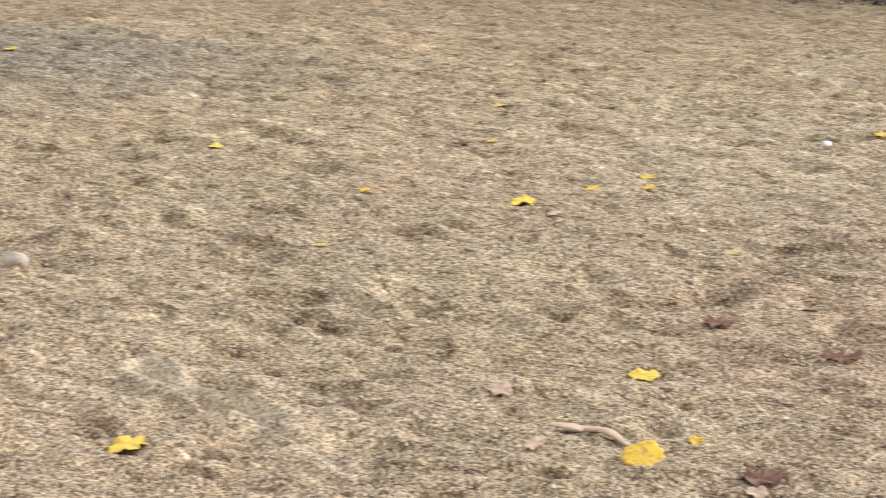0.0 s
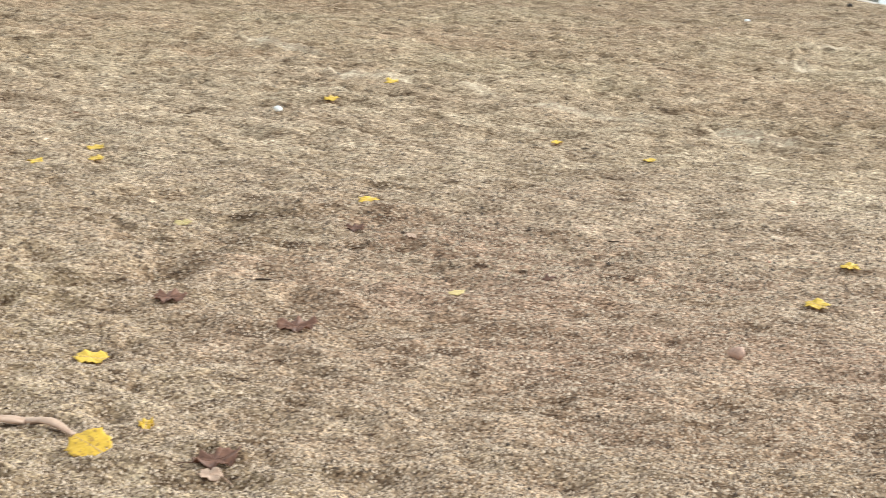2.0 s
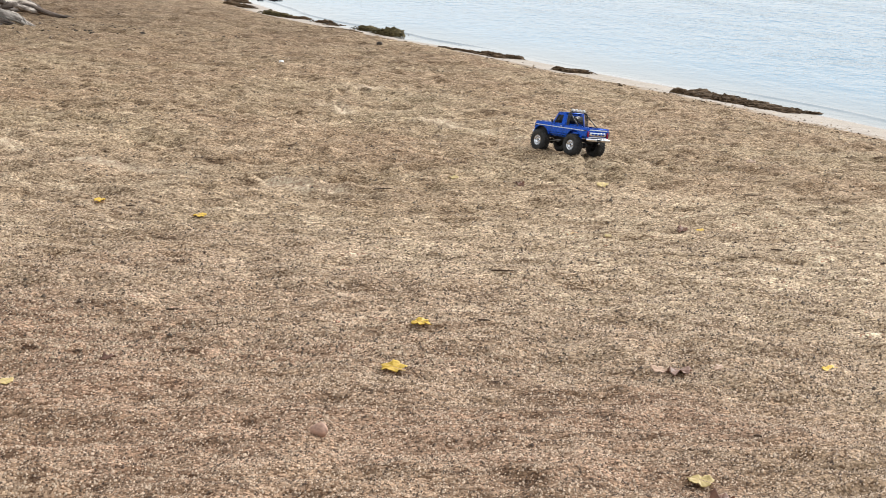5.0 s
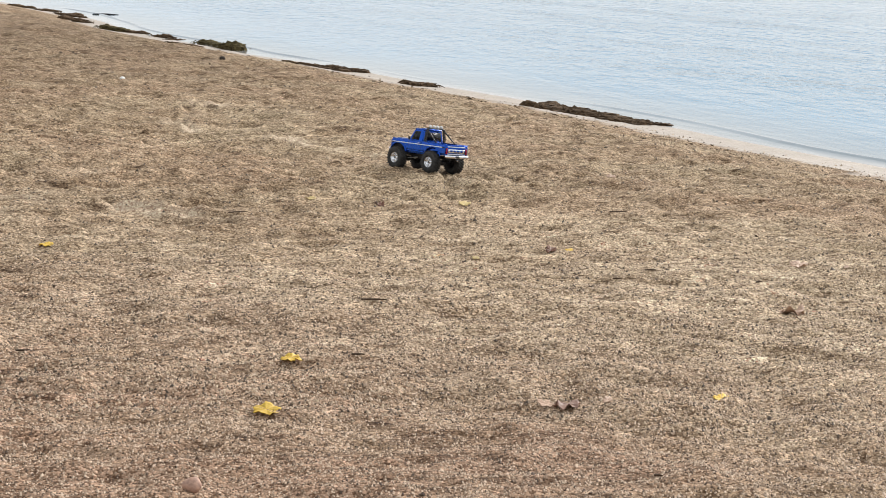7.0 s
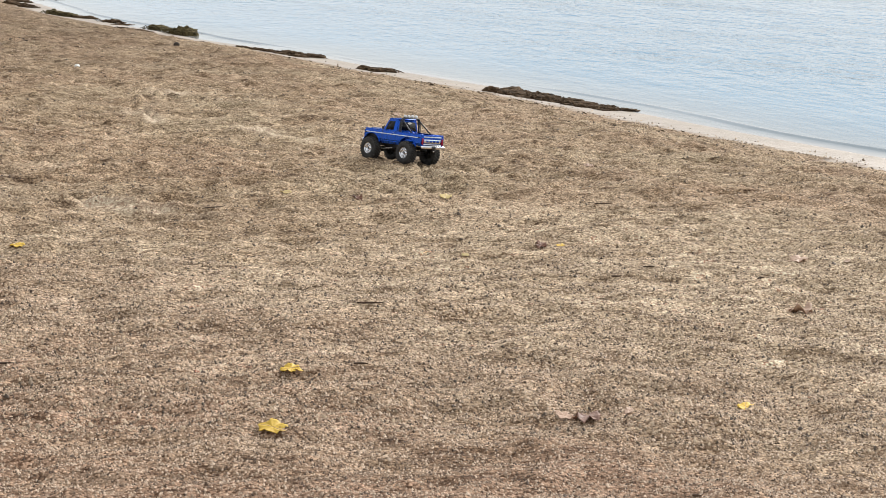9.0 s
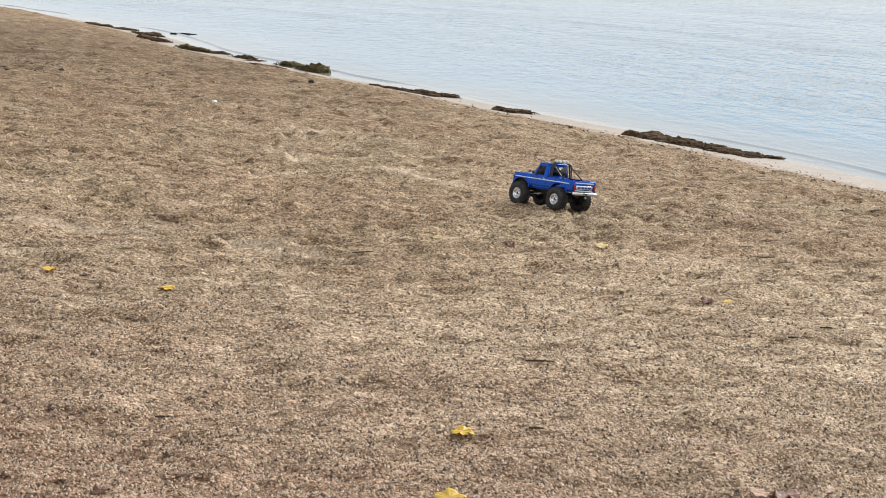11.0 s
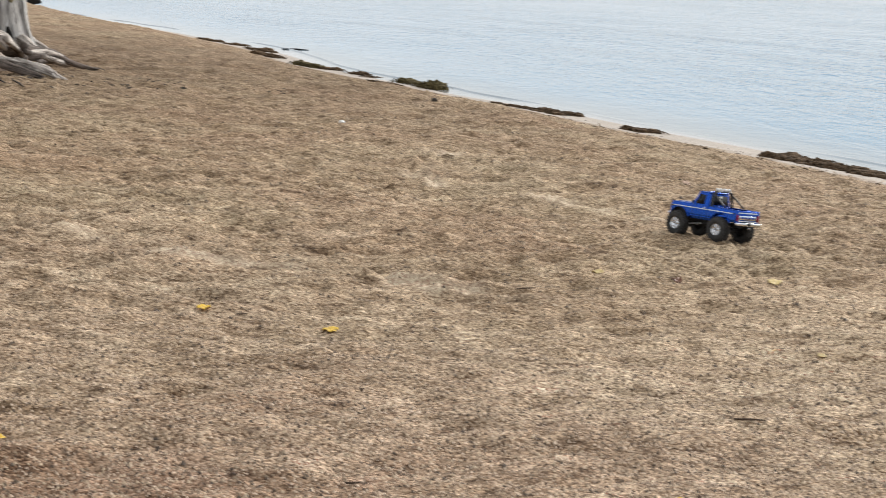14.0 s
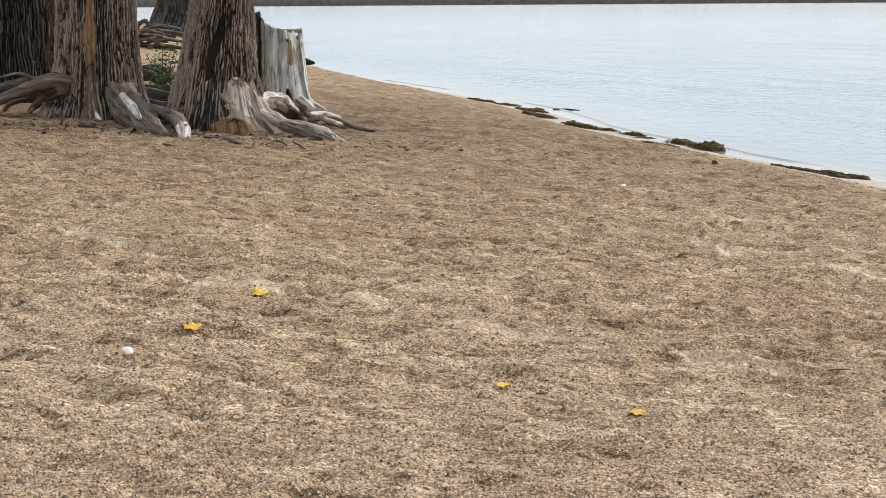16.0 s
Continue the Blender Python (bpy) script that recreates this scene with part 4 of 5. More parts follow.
for k, (x, y, length, height) in enumerate(WEED_PLACES):
    slope = math.atan2(1.0, -0.33)
    tall = height >= 0.09
    weed_clump(x, y, length * 1.1, height, slope, k + 1, "mound of olive-green weed at the water's edge" if tall else "flat mat of dark brown weed at the water's edge", OLIVE_WEED if tall else WEED)


# ---- the toy truck ----
def paint_material():
    n = Nodes("metallic_blue_paint")
    flake = n.noise(0.0012, 2, 0.5)
    dust = n.noise(0.03, 4, 0.65)
    base = n.ramp(flake, (0.3, (0.0, 0.048, 0.33)), (0.7, (0.002, 0.085, 0.50)))
    base = n.mix(n.ramp(dust, (0.6, 0.0), (0.85, 0.06)), base, (0.30, 0.25, 0.2))
    rough = n.ramp(dust, (0.45, 0.22), (0.75, 0.38))
    m = n.set(base, rough, 0.85)
    n.bsdf.inputs["Coat Weight"].default_value = 0.3
    n.bsdf.inputs["Coat Roughness"].default_value = 0.08
    return m


PAINT = paint_material()
CHROME = plain_material("chrome_plating", (0.78, 0.78, 0.79), 0.16, 1.0, 0.06, 0.02)
TRIM = plain_material("silver_white_trim", (0.80, 0.81, 0.83), 0.35, 0.0, 0.06, 0.02)
BLACK = plain_material("black_plastic", (0.014, 0.014, 0.015), 0.5, vary=0.3, size=0.01)
TUBE_BLACK = plain_material("black_coated_tube", (0.02, 0.02, 0.021), 0.35, vary=0.2, size=0.01)
RUBBER = plain_material("dusty_rubber", (0.030, 0.028, 0.026), 0.85, vary=0.45, size=0.025, bump=0.3)
GLASS = plain_material("tinted_window", (0.008, 0.009, 0.011), 0.18, vary=0.1)
GLASS.node_tree.nodes["Principled BSDF"].inputs["Specular IOR Level"].default_value = 0.25
RED = plain_material("red_lens", (0.35, 0.010, 0.018), 0.2, vary=0.1, size=0.01)
AMBER = plain_material("amber_lens", (0.6, 0.2, 0.02), 0.2, vary=0.1, size=0.01)
WHITE = plain_material("white_lamp_cover", (0.80, 0.80, 0.79), 0.3, vary=0.05, size=0.01)
CLEAR = plain_material("headlamp_lens", (0.75, 0.77, 0.78), 0.08, 0.4, vary=0.05, size=0.01)


def box(bm, lo, hi, bevel=0.0, seg=2):
    made = bmesh.ops.create_cube(bm, size=1)["verts"]
    for v in made:
        v.co = Vector([l + (h - l) * (c + 0.5) for l, h, c in zip(lo, hi, v.co)])
    if bevel:
        edges = list({e for v in made for e in v.link_edges})
        bmesh.ops.bevel(bm, geom=edges, offset=bevel, segments=seg, affect="EDGES", profile=0.5)
    return bm


def boxes(*spans, bevel=0.0):
    bm = bmesh.new()
    for lo, hi in spans:
        box(bm, lo, hi, bevel)
    return bm


def rod(p, q, r, seg=10, r2=None):
    bm = bmesh.new()
    return tube(bm, (p, q), (r, r if r2 is None else r2), seg)


def lathe(profile, seg=40, closed=True):
    """Turns (radius, y) points round the y axis."""
    bm = bmesh.new()
    rings = [[bm.verts.new((r * math.cos(2 * math.pi * k / seg), y, r * math.sin(2 * math.pi * k / seg))) for k in range(seg)] for r, y in profile]
    pairs = list(zip(rings, rings[1:])) + ([(rings[-1], rings[0])] if closed else [])
    for a, b in pairs:
        for k in range(seg):
            bm.faces.new((a[k], a[(k + 1) % seg], b[(k + 1) % seg], b[k]))
    bmesh.ops.recalc_face_normals(bm, faces=bm.faces)
    return bm


def slab(outline, y0, y1, bevel=0.0):
    """An outline in x and z, given a thickness along y."""
    bm = bmesh.new()
    face = bm.faces.new([bm.verts.new((x, y0, z)) for x, z in outline])
    made = bmesh.ops.extrude_face_region(bm, geom=[face])["geom"]
    for v in made:
        if isinstance(v, bmesh.types.BMVert):
            v.co.y = y1
    bmesh.ops.recalc_face_normals(bm, faces=bm.faces)
    if bevel:
        rim = [e for e in bm.edges if abs(e.verts[0].co.y - e.verts[1].co.y) < 1e-6]
        bmesh.ops.bevel(bm, geom=rim, offset=bevel, segments=2, affect="EDGES", profile=0.5)
    return bm


def pane(corners, proud):
    """A flat plate on a sloping side; corners go round, seen from outside."""
    bm = bmesh.new()
    c = [Vector(p) for p in corners]
    up = (c[1] - c[0]).cross(c[3] - c[0]).normalized()
    low = [bm.verts.new(p - up * 0.002) for p in c]
    top = [bm.verts.new(p + up * proud) for p in c]
    bm.faces.new(top)
    bm.faces.new(low[::-1])
    for k in range(4):
        bm.faces.new((low[k], low[(k + 1) % 4], top[(k + 1) % 4], top[k]))
    bmesh.ops.recalc_face_normals(bm, faces=bm.faces)
    return bm


AXLE = 0.162
ARCH = 0.079


def side_outline():
    pts = [(-0.277, 0.106), (-0.279, 0.15), (-0.277, 0.179), (-0.05, 0.179), (0.075, 0.179), (0.226, 0.174), (0.233, 0.168), (0.234, 0.128)]
    for centre in (AXLE, -AXLE):
        start, end = math.radians(22), math.radians(158)
        if centre > 0:
            pts.append((centre + ARCH * math.cos(start), 0.074 + ARCH * math.sin(start)))
        for k in range(1, 14):
            w = start + (end - start) * k / 14
            pts.append((centre + ARCH * math.cos(w), 0.074 + ARCH * math.sin(w)))
        if centre > 0:
            pts += [(centre - ARCH * 0.95, 0.098), (-AXLE + ARCH * 0.95, 0.098)]
    return pts


def build_wheel(truck, x, y, z):
    side = 1 if y > 0 else -1
    wheel = part("wheel", rod((x, y - 0.014 * side, z), (x, y + 0.004 * side, z), 0.026, 20), BLACK, truck)
    r, w = 0.070, 0.031
    tyre = lathe(((0.034, -w + 0.004), (0.046, -w), (0.060, -w), (r - 0.003, -w + 0.006), (r, -w + 0.013), (r, w - 0.013), (r - 0.003, w - 0.006), (0.060, w), (0.046, w), (0.034, w - 0.004)), 48)
    for k in range(26):
        a = 2 * math.pi * k / 26
        for row, off in ((-0.018, 0.0), (-0.005, 0.5), (0.007, 0.0), (0.019, 0.5)):
            b = a + off * 2 * math.pi / 26
            made = bmesh.ops.create_cube(tyre, size=1)["verts"]
            for v in made:
                p = Vector((v.co.x * 0.006, v.co.y * 0.010, v.co.z * 0.0088))
                p = Vector((p.x + r + 0.0005, p.y + row, p.z))
                v.co = Vector((p.x * math.cos(b) - p.z * math.sin(b), p.y, p.x * math.sin(b) + p.z * math.cos(b)))
    tyre.transform(Matrix.Translation((x, y, z)))
    part("tyre", tyre, RUBBER, wheel, "dusty black knobbly tyre")
    d = side
    rim = lathe(((0.036, 0.022 * d), (0.0375, 0.025 * d), (0.034, 0.0255 * d), (0.031, 0.020 * d), (0.029, 0.006 * d), (0.012, 0.010 * d), (0.010, 0.017 * d), (0.001, 0.018 * d)), 36, False)
    for k in range(8):
        a = 2 * math.pi * k / 8
        made = bmesh.ops.create_cube(rim, size=1)["verts"]
        for v in made:
            p = Vector((0.020 + v.co.x * 0.020, 0.010 * d + v.co.y * 0.005, v.co.z * 0.0075))
            v.co = Vector((p.x * math.cos(a) - p.z * math.sin(a), p.y, p.x * math.sin(a) + p.z * math.cos(a)))
    bmesh.ops.recalc_face_normals(rim, faces=rim.faces)
    rim.transform(Matrix.Translation((x, y, z)))
    part("rim", rim, CHROME, wheel, "bright chrome rim")
    part("hub", rod((x, y + 0.012 * d, z), (x, y + 0.021 * d, z), 0.0065, 12), BLACK, wheel)


def build_truck():
    truck = tagged(new("toy_truck"), "blue radio-controlled toy pickup with big tyres on the sand", "toy truck")
    z_axle = 0.056
    # body
    for s in (1, -1):
        name = "side_panel"
        bm = slab(side_outline(), 0.091 * s, 0.1025 * s, 0.0016)
        for crease in (0.125, 0.1645):
            bmesh.ops.bisect_plane(bm, geom=bm.verts[:] + bm.edges[:] + bm.faces[:], plane_co=(0, 0, crease), plane_no=(0, 0, 1))
        for v in bm.verts:
            v.co.y -= s * (0.35 * max(0.0, v.co.z - 0.1645) + 0.22 * max(0.0, 0.125 - v.co.z))
        panel = part(name, bm, PAINT, truck, smooth=False)
        for centre in (AXLE, -AXLE):
            bm = bmesh.new()
            arc = [(centre + (ARCH + 0.002) * math.cos(w), 0.1025 * s, 0.074 + (ARCH + 0.002) * math.sin(w)) for w in np.radians(np.linspace(20, 160, 9))]
            part("wheel_arch_lip", tube(bm, arc, [0.0042] * 9, 8), PAINT, panel)
        part("stripe", boxes(((-0.268, min(0.1015 * s, 0.1042 * s), 0.1575), (0.222, max(0.1015 * s, 0.1042 * s), 0.1625)), bevel=0.0008), TRIM, panel, "silver-white stripe along the side")
        part("rocker_trim", boxes(((-0.082, min(0.1015 * s, 0.1045 * s), 0.111), (0.082, max(0.1015 * s, 0.1045 * s), 0.118)), bevel=0.001), PAINT, panel)
        part("marker_lamp", boxes(((-0.272, min(0.102 * s, 0.1048 * s), 0.157), (-0.252, max(0.102 * s, 0.1048 * s), 0.1635)), bevel=0.001), BLACK, panel)
        part("marker_lamp", boxes(((0.208, min(0.102 * s, 0.1048 * s), 0.1535), (0.228, max(0.102 * s, 0.1048 * s), 0.160)), bevel=0.001), BLACK, panel)
        for gap in (-0.050, 0.070):
            part("door_gap", boxes(((gap - 0.0008, min(0.1 * s, 0.1029 * s), 0.101), (gap + 0.0008, max(0.1 * s, 0.1029 * s), 0.177))), BLACK, panel)
        part("door_handle", boxes(((-0.040, min(0.099 * s, 0.105 * s), 0.1665), (-0.022, max(0.099 * s, 0.105 * s), 0.1705)), bevel=0.001), CHROME, panel, "chrome door handle")
        part("bed_rail", boxes(((-0.277, min(0.083 * s, 0.0985 * s), 0.1765), (-0.05, max(0.083 * s, 0.0985 * s), 0.1825)), bevel=0.002), PAINT, truck)
        part("wheel_well", boxes(((-0.225, min(0.066 * s, 0.092 * s), 0.121), (-0.10, max(0.066 * s, 0.092 * s), 0.146)), bevel=0.006), PAINT, truck)
    part("bed_floor", boxes(((-0.272, -0.0915, 0.112), (-0.05, 0.0915, 0.121)), *[((-0.268, y - 0.0025, 0.1205), (-0.056, y + 0.0025, 0.1232)) for y in np.linspace(-0.055, 0.055, 8)]), PAINT, truck)
    part("bed_front_wall", boxes(((-0.057, -0.0915, 0.121), (-0.048, 0.0915, 0.181)), bevel=0.001), PAINT, truck)
    tail = part("tailgate", boxes(((-0.2785, -0.0915, 0.106), (-0.2685, 0.0915, 0.180)), bevel=0.0015), PAINT, truck)
    part("tailgate_strip", boxes(((-0.2808, -0.078, 0.164), (-0.278, 0.078, 0.170)), bevel=0.001), TRIM, tail, "silver-white strip")
    part("tailgate_strip", boxes(((-0.2808, -0.078, 0.117), (-0.278, 0.078, 0.123)), bevel=0.001), TRIM, tail, "silver-white strip")
    part("tailgate_panel", boxes(((-0.2812, -0.072, 0.128), (-0.278, 0.072, 0.152)), bevel=0.001), CHROME, tail, "brushed silver panel with embossed bars")
    for k in range(4):
        y = -0.046 + k * 0.0305
        part("emblem_bar", boxes(((-0.2832, y - 0.010, 0.134), (-0.2808, y + 0.010, 0.146)), bevel=0.0006), PAINT, tail)
    for s in (1, -1):
        part("tail_lamp", boxes(((-0.2835, 0.0875 * s - 0.005, 0.120), (-0.277, 0.0875 * s + 0.005, 0.158)), bevel=0.0015), RED, truck, "red tail lamp")
    bumper = part("rear_bumper", boxes(((-0.296, -0.101, 0.094), (-0.279, 0.101, 0.1125)), bevel=0.004), CHROME, truck, "chrome rear bumper")
    part("number_plate", boxes(((-0.2985, -0.016, 0.097), (-0.2955, 0.016, 0.110)), bevel=0.0006), BLACK, bumper)
    part("step_pad", boxes(((-0.294, -0.06, 0.112), (-0.282, 0.06, 0.1140))), BLACK, bumper)
    part("tow_hook", rod((-0.29, 0.0, 0.082), (-0.302, 0.0, 0.080), 0.005, 8), CHROME, truck)
    # cab
    lo, hi = 0.174, 0.256
    base = [(-0.052, 0.0985), (0.079, 0.0985), (0.079, -0.0985), (-0.052, -0.0985)]
    top = [(-0.044, 0.083), (0.036, 0.083), (0.036, -0.083), (-0.044, -0.083)]
    bm = bmesh.new()
    b = [bm.verts.new((x, y, lo)) for x, y in base]
    t = [bm.verts.new((x, y, hi)) for x, y in top]
    bm.faces.new(b[::-1]), bm.faces.new(t)
    for k in range(4):
        bm.faces.new((b[k], b[(k + 1) % 4], t[(k + 1) % 4], t[k]))
    bmesh.ops.recalc_face_normals(bm, faces=bm.faces)
    bmesh.ops.bevel(bm, geom=list(bm.edges), offset=0.007, segments=3, affect="EDGES", profile=0.5)
    cab = part("cab", bm, PAINT, truck)
    part("roof", boxes(((-0.047, -0.080, 0.252), (0.039, 0.080, 0.2615)), ((-0.03, -0.05, 0.2610), (0.022, 0.05, 0.2635)), bevel=0.003), PAINT, truck)

    def on(p0, p1, q1, q0, u0, u1, v0, v1):
        def at(u, v):
            return Vector(p0).lerp(Vector(p1), u).lerp(Vector(q0).lerp(Vector(q1), u), v)
        return (at(u0, v0), at(u1, v0), at(u1, v1), at(u0, v1))

    c = [Vector((x, y, lo)) for x, y in base]
    d = [Vector((x, y, hi)) for x, y in top]
    part("window", pane(on(c[1], c[0], d[0], d[1], 0.18, 0.76, 0.16, 0.84), 0.0012), GLASS, cab, "dark tinted side window")
    part("window", pane(on(c[3], c[2], d[2], d[3], 0.24, 0.82, 0.16, 0.84), 0.0012), GLASS, cab, "dark tinted side window")
    part("rear_window", pane(on(c[0], c[3], d[3], d[0], 0.10, 0.90, 0.18, 0.84), 0.0012), GLASS, cab, "dark tinted rear window")
    part("windscreen", pane(on(c[2], c[1], d[1], d[2], 0.07, 0.93, 0.12, 0.88), 0.0012), GLASS, cab, "dark tinted windscreen")
    # bonnet and front
    part("engine_bay", boxes(((-0.047, -0.0905, 0.100), (0.228, 0.0905, 0.172))), BLACK, truck)
    part("bonnet", boxes(((0.070, -0.0965, 0.168), (0.231, 0.0965, 0.1835)), ((0.085, -0.055, 0.182), (0.226, 0.055, 0.1868)), bevel=0.003), PAINT, truck)
    grille = part("grille", boxes(((0.229, -0.095, 0.128), (0.2375, 0.095, 0.166)), bevel=0.002), CHROME, truck)
    part("grille_mesh", boxes(*[((0.2372, -0.062, z), (0.2392, 0.062, z + 0.0045)) for z in (0.134, 0.1415, 0.149, 0.1565)]), BLACK, grille)
    for s in (1, -1):
        part("headlamp", rod((0.235, 0.078 * s, 0.148), (0.2415, 0.078 * s, 0.148), 0.0125, 20), CLEAR, truck, "round clear headlamp")
        part("indicator", boxes(((0.236, 0.078 * s - 0.010, 0.129), (0.2405, 0.078 * s + 0.010, 0.1335))), AMBER, truck)
    part("front_bumper", boxes(((0.238, -0.102, 0.100), (0.254, 0.102, 0.119)), bevel=0.004), CHROME, truck, "chrome front bumper")
    for s in (1, -1):
        mirror = part("mirror", boxes(((0.050, min(0.106 * s, 0.119 * s), 0.187), (0.060, max(0.106 * s, 0.119 * s), 0.205)), bevel=0.003), BLACK, truck, "black door mirror")
        part("mirror_arm", rod((0.057, 0.100 * s, 0.180), (0.056, 0.111 * s, 0.190), 0.0018, 6), BLACK, mirror)
    # roll bar with lamps
    for x in (-0.064, -0.078):
        bm = bmesh.new()
        hoop = ((x, -0.087, 0.178), (x, -0.083, 0.215), (x, -0.074, 0.256), (x, -0.055, 0.268), (x, 0.0, 0.269), (x, 0.055, 0.268), (x, 0.074, 0.256), (x, 0.083, 0.215), (x, 0.087, 0.178))
        part("roll_hoop", tube(bm, hoop, [0.0042] * 9, 10), TUBE_BLACK, truck, "black tubular roll hoop")
    for s in (1, -1):
        part("roll_bar_brace", rod((-0.072, 0.072 * s, 0.259), (-0.175, 0.084 * s, 0.181), 0.0042, 10), TUBE_BLACK, truck)
        part("roll_bar_brace", rod((-0.064, 0.080 * s, 0.220), (-0.078, 0.080 * s, 0.220), 0.0035, 8), TUBE_BLACK, truck)
    part("lamp_bar", rod((-0.071, -0.062, 0.272), (-0.071, 0.062, 0.272), 0.0035, 8), TUBE_BLACK, truck)
    for y in (-0.049, -0.0165, 0.0165, 0.049):
        lamp = lathe(((0.001, 0.0), (0.006, 0.0005), (0.0085, 0.003), (0.0095, 0.007), (0.0095, 0.014), (0.001, 0.015)), 18, False)
        lamp.transform(Matrix.Translation((-0.0785, y, 0.2805)) @ Matrix.Rotation(radians(-90), 4, "Z"))
        part("roof_lamp", lamp, WHITE, truck, "round lamp with a white cover")
    # running gear
    for s in (1, -1):
        part("frame_rail", boxes(((-0.27, 0.034 * s - 0.005, 0.078), (0.235, 0.034 * s + 0.005, 0.098)), bevel=0.0015), BLACK, truck)
        for x in (AXLE, -AXLE):
            part("shock_absorber", rod((x - 0.012, 0.062 * s, 0.062), (x + 0.006, 0.056 * s, 0.125), 0.0075, 12), BLACK, truck)
            part("link", rod((x, 0.045 * s, 0.055), (x * 0.25, 0.03 * s, 0.072), 0.0032, 8), TRIM, truck)
    part("skid_plate", boxes(((-0.07, -0.032, 0.066), (0.075, 0.032, 0.082)), bevel=0.003), BLACK, truck)
    part("drive_shaft", rod((-AXLE, 0.0, 0.064), (AXLE, 0.0, 0.064), 0.0045, 8), BLACK, truck)
    for x in (AXLE, -AXLE):
        axle = part("axle", rod((x, -0.095, z_axle), (x, 0.095, z_axle), 0.008, 12), BLACK, truck)
        case = lathe(((0.001, -0.020), (0.013, -0.016), (0.019, -0.005), (0.019, 0.005), (0.013, 0.016), (0.001, 0.020)), 16, False)
        case.transform(Matrix.Translation((x, 0.0, z_axle)))
        part("differential", case, BLACK, axle)
        for s in (1, -1):
            build_wheel(truck, x, 0.104 * s, z_axle)
    return truck


truck = build_truck()
TRUCK_X, TRUCK_Y, TRUCK_TURN = 2.90, 8.60, radians(120)
ahead = Vector((math.cos(TRUCK_TURN), math.sin(TRUCK_TURN)))
aside = Vector((-ahead.y, ahead.x))


def wheel_ground(u, v):
    x, y = TRUCK_X + ahead.x * u + aside.x * v, TRUCK_Y + ahead.y * u + aside.y * v
    return sum(ground_at(x + dx, y + dy) for dx in (-0.02, 0, 0.02) for dy in (-0.02, 0, 0.02)) / 9


front = (wheel_ground(0.9 * AXLE, 0.09) + wheel_ground(0.9 * AXLE, -0.09)) / 2
rear = (wheel_ground(-0.9 * AXLE, 0.09) + wheel_ground(-0.9 * AXLE, -0.09)) / 2
left = (wheel_ground(0.9 * AXLE, 0.09) + wheel_ground(-0.9 * AXLE, 0.09)) / 2
right = (wheel_ground(0.9 * AXLE, -0.09) + wheel_ground(-0.9 * AXLE, -0.09)) / 2
tilt_x = Vector((ahead.x * 1.8 * AXLE, ahead.y * 1.8 * AXLE, front - rear)).normalized()
tilt_y = Vector((aside.x * 0.18, aside.y * 0.18, left - right)).normalized()
tilt_z = tilt_x.cross(tilt_y).normalized()
tilt_y = tilt_z.cross(tilt_x)
place = Matrix((tilt_x, tilt_y, tilt_z)).transposed().to_4x4()
truck.matrix_world = Matrix.Translation((TRUCK_X, TRUCK_Y, (front + rear) / 2 + 0.0095)) @ place @ Matrix.Scale(0.9, 4)


# ---- fallen leaves, stones and twigs ----
def leaf_material(name, low, high, spot, spots=0.62):
    n = Nodes(name)
    info = n.add("ObjectInfo")
    v = n.noise(0.02, 4, 0.6)
    base = n.ramp(v, (0.3, low), (0.7, high))
    base = n.mix(n.ramp(n.noise(0.012, 3, 0.6), (spots, 0.0), (spots + 0.10, 0.7)), base, spot)
    hue = n.add("HueSaturation")
    n.link(base, hue.inputs["Color"])
    n.link(n.math("ADD", 0.8, n.math("MULTIPLY", info.outputs["Random"], 0.35)), hue.inputs["Value"])
    return n.set(hue.outputs[0], 0.6, 0, n.bump(v, 0.4, 0.003))


YELLOW = leaf_material("yellow_leaf", (0.60, 0.36, 0.03), (0.76, 0.50, 0.07), (0.34, 0.17, 0.04))
SPOTTED = leaf_material("spotted_yellow_leaf", (0.60, 0.34, 0.02), (0.74, 0.46, 0.04), (0.26, 0.11, 0.03), 0.55)
FADED = leaf_material("faded_yellow_leaf", (0.50, 0.36, 0.13), (0.62, 0.47, 0.20), (0.36, 0.24, 0.10))
BROWN = leaf_material("brown_leaf", (0.090, 0.036, 0.020), (0.22, 0.095, 0.052), (0.04, 0.022, 0.015))
MAUVE = leaf_material("mauve_brown_leaf", (0.19, 0.105, 0.075), (0.36, 0.22, 0.165), (0.07, 0.04, 0.03))
PALE = leaf_material("faded_tan_leaf", (0.44, 0.27, 0.18), (0.62, 0.43, 0.31), (0.25, 0.15, 0.10))
STONE = plain_material("pale_stone", (0.40, 0.32, 0.25), 0.8, vary=0.25, size=0.02, bump=0.4)
PINK_STONE = plain_material("pinkish_stone", (0.40, 0.24, 0.17), 0.75, vary=0.3, size=0.02, bump=0.4)
WHITE_STONE = plain_material("white_stone", (0.86, 0.85, 0.82), 0.6, vary=0.1, size=0.02)
BRANCH = plain_material("dark_twig_bark", (0.075, 0.047, 0.031), 0.9, vary=0.4, size=0.01, bump=0.5)


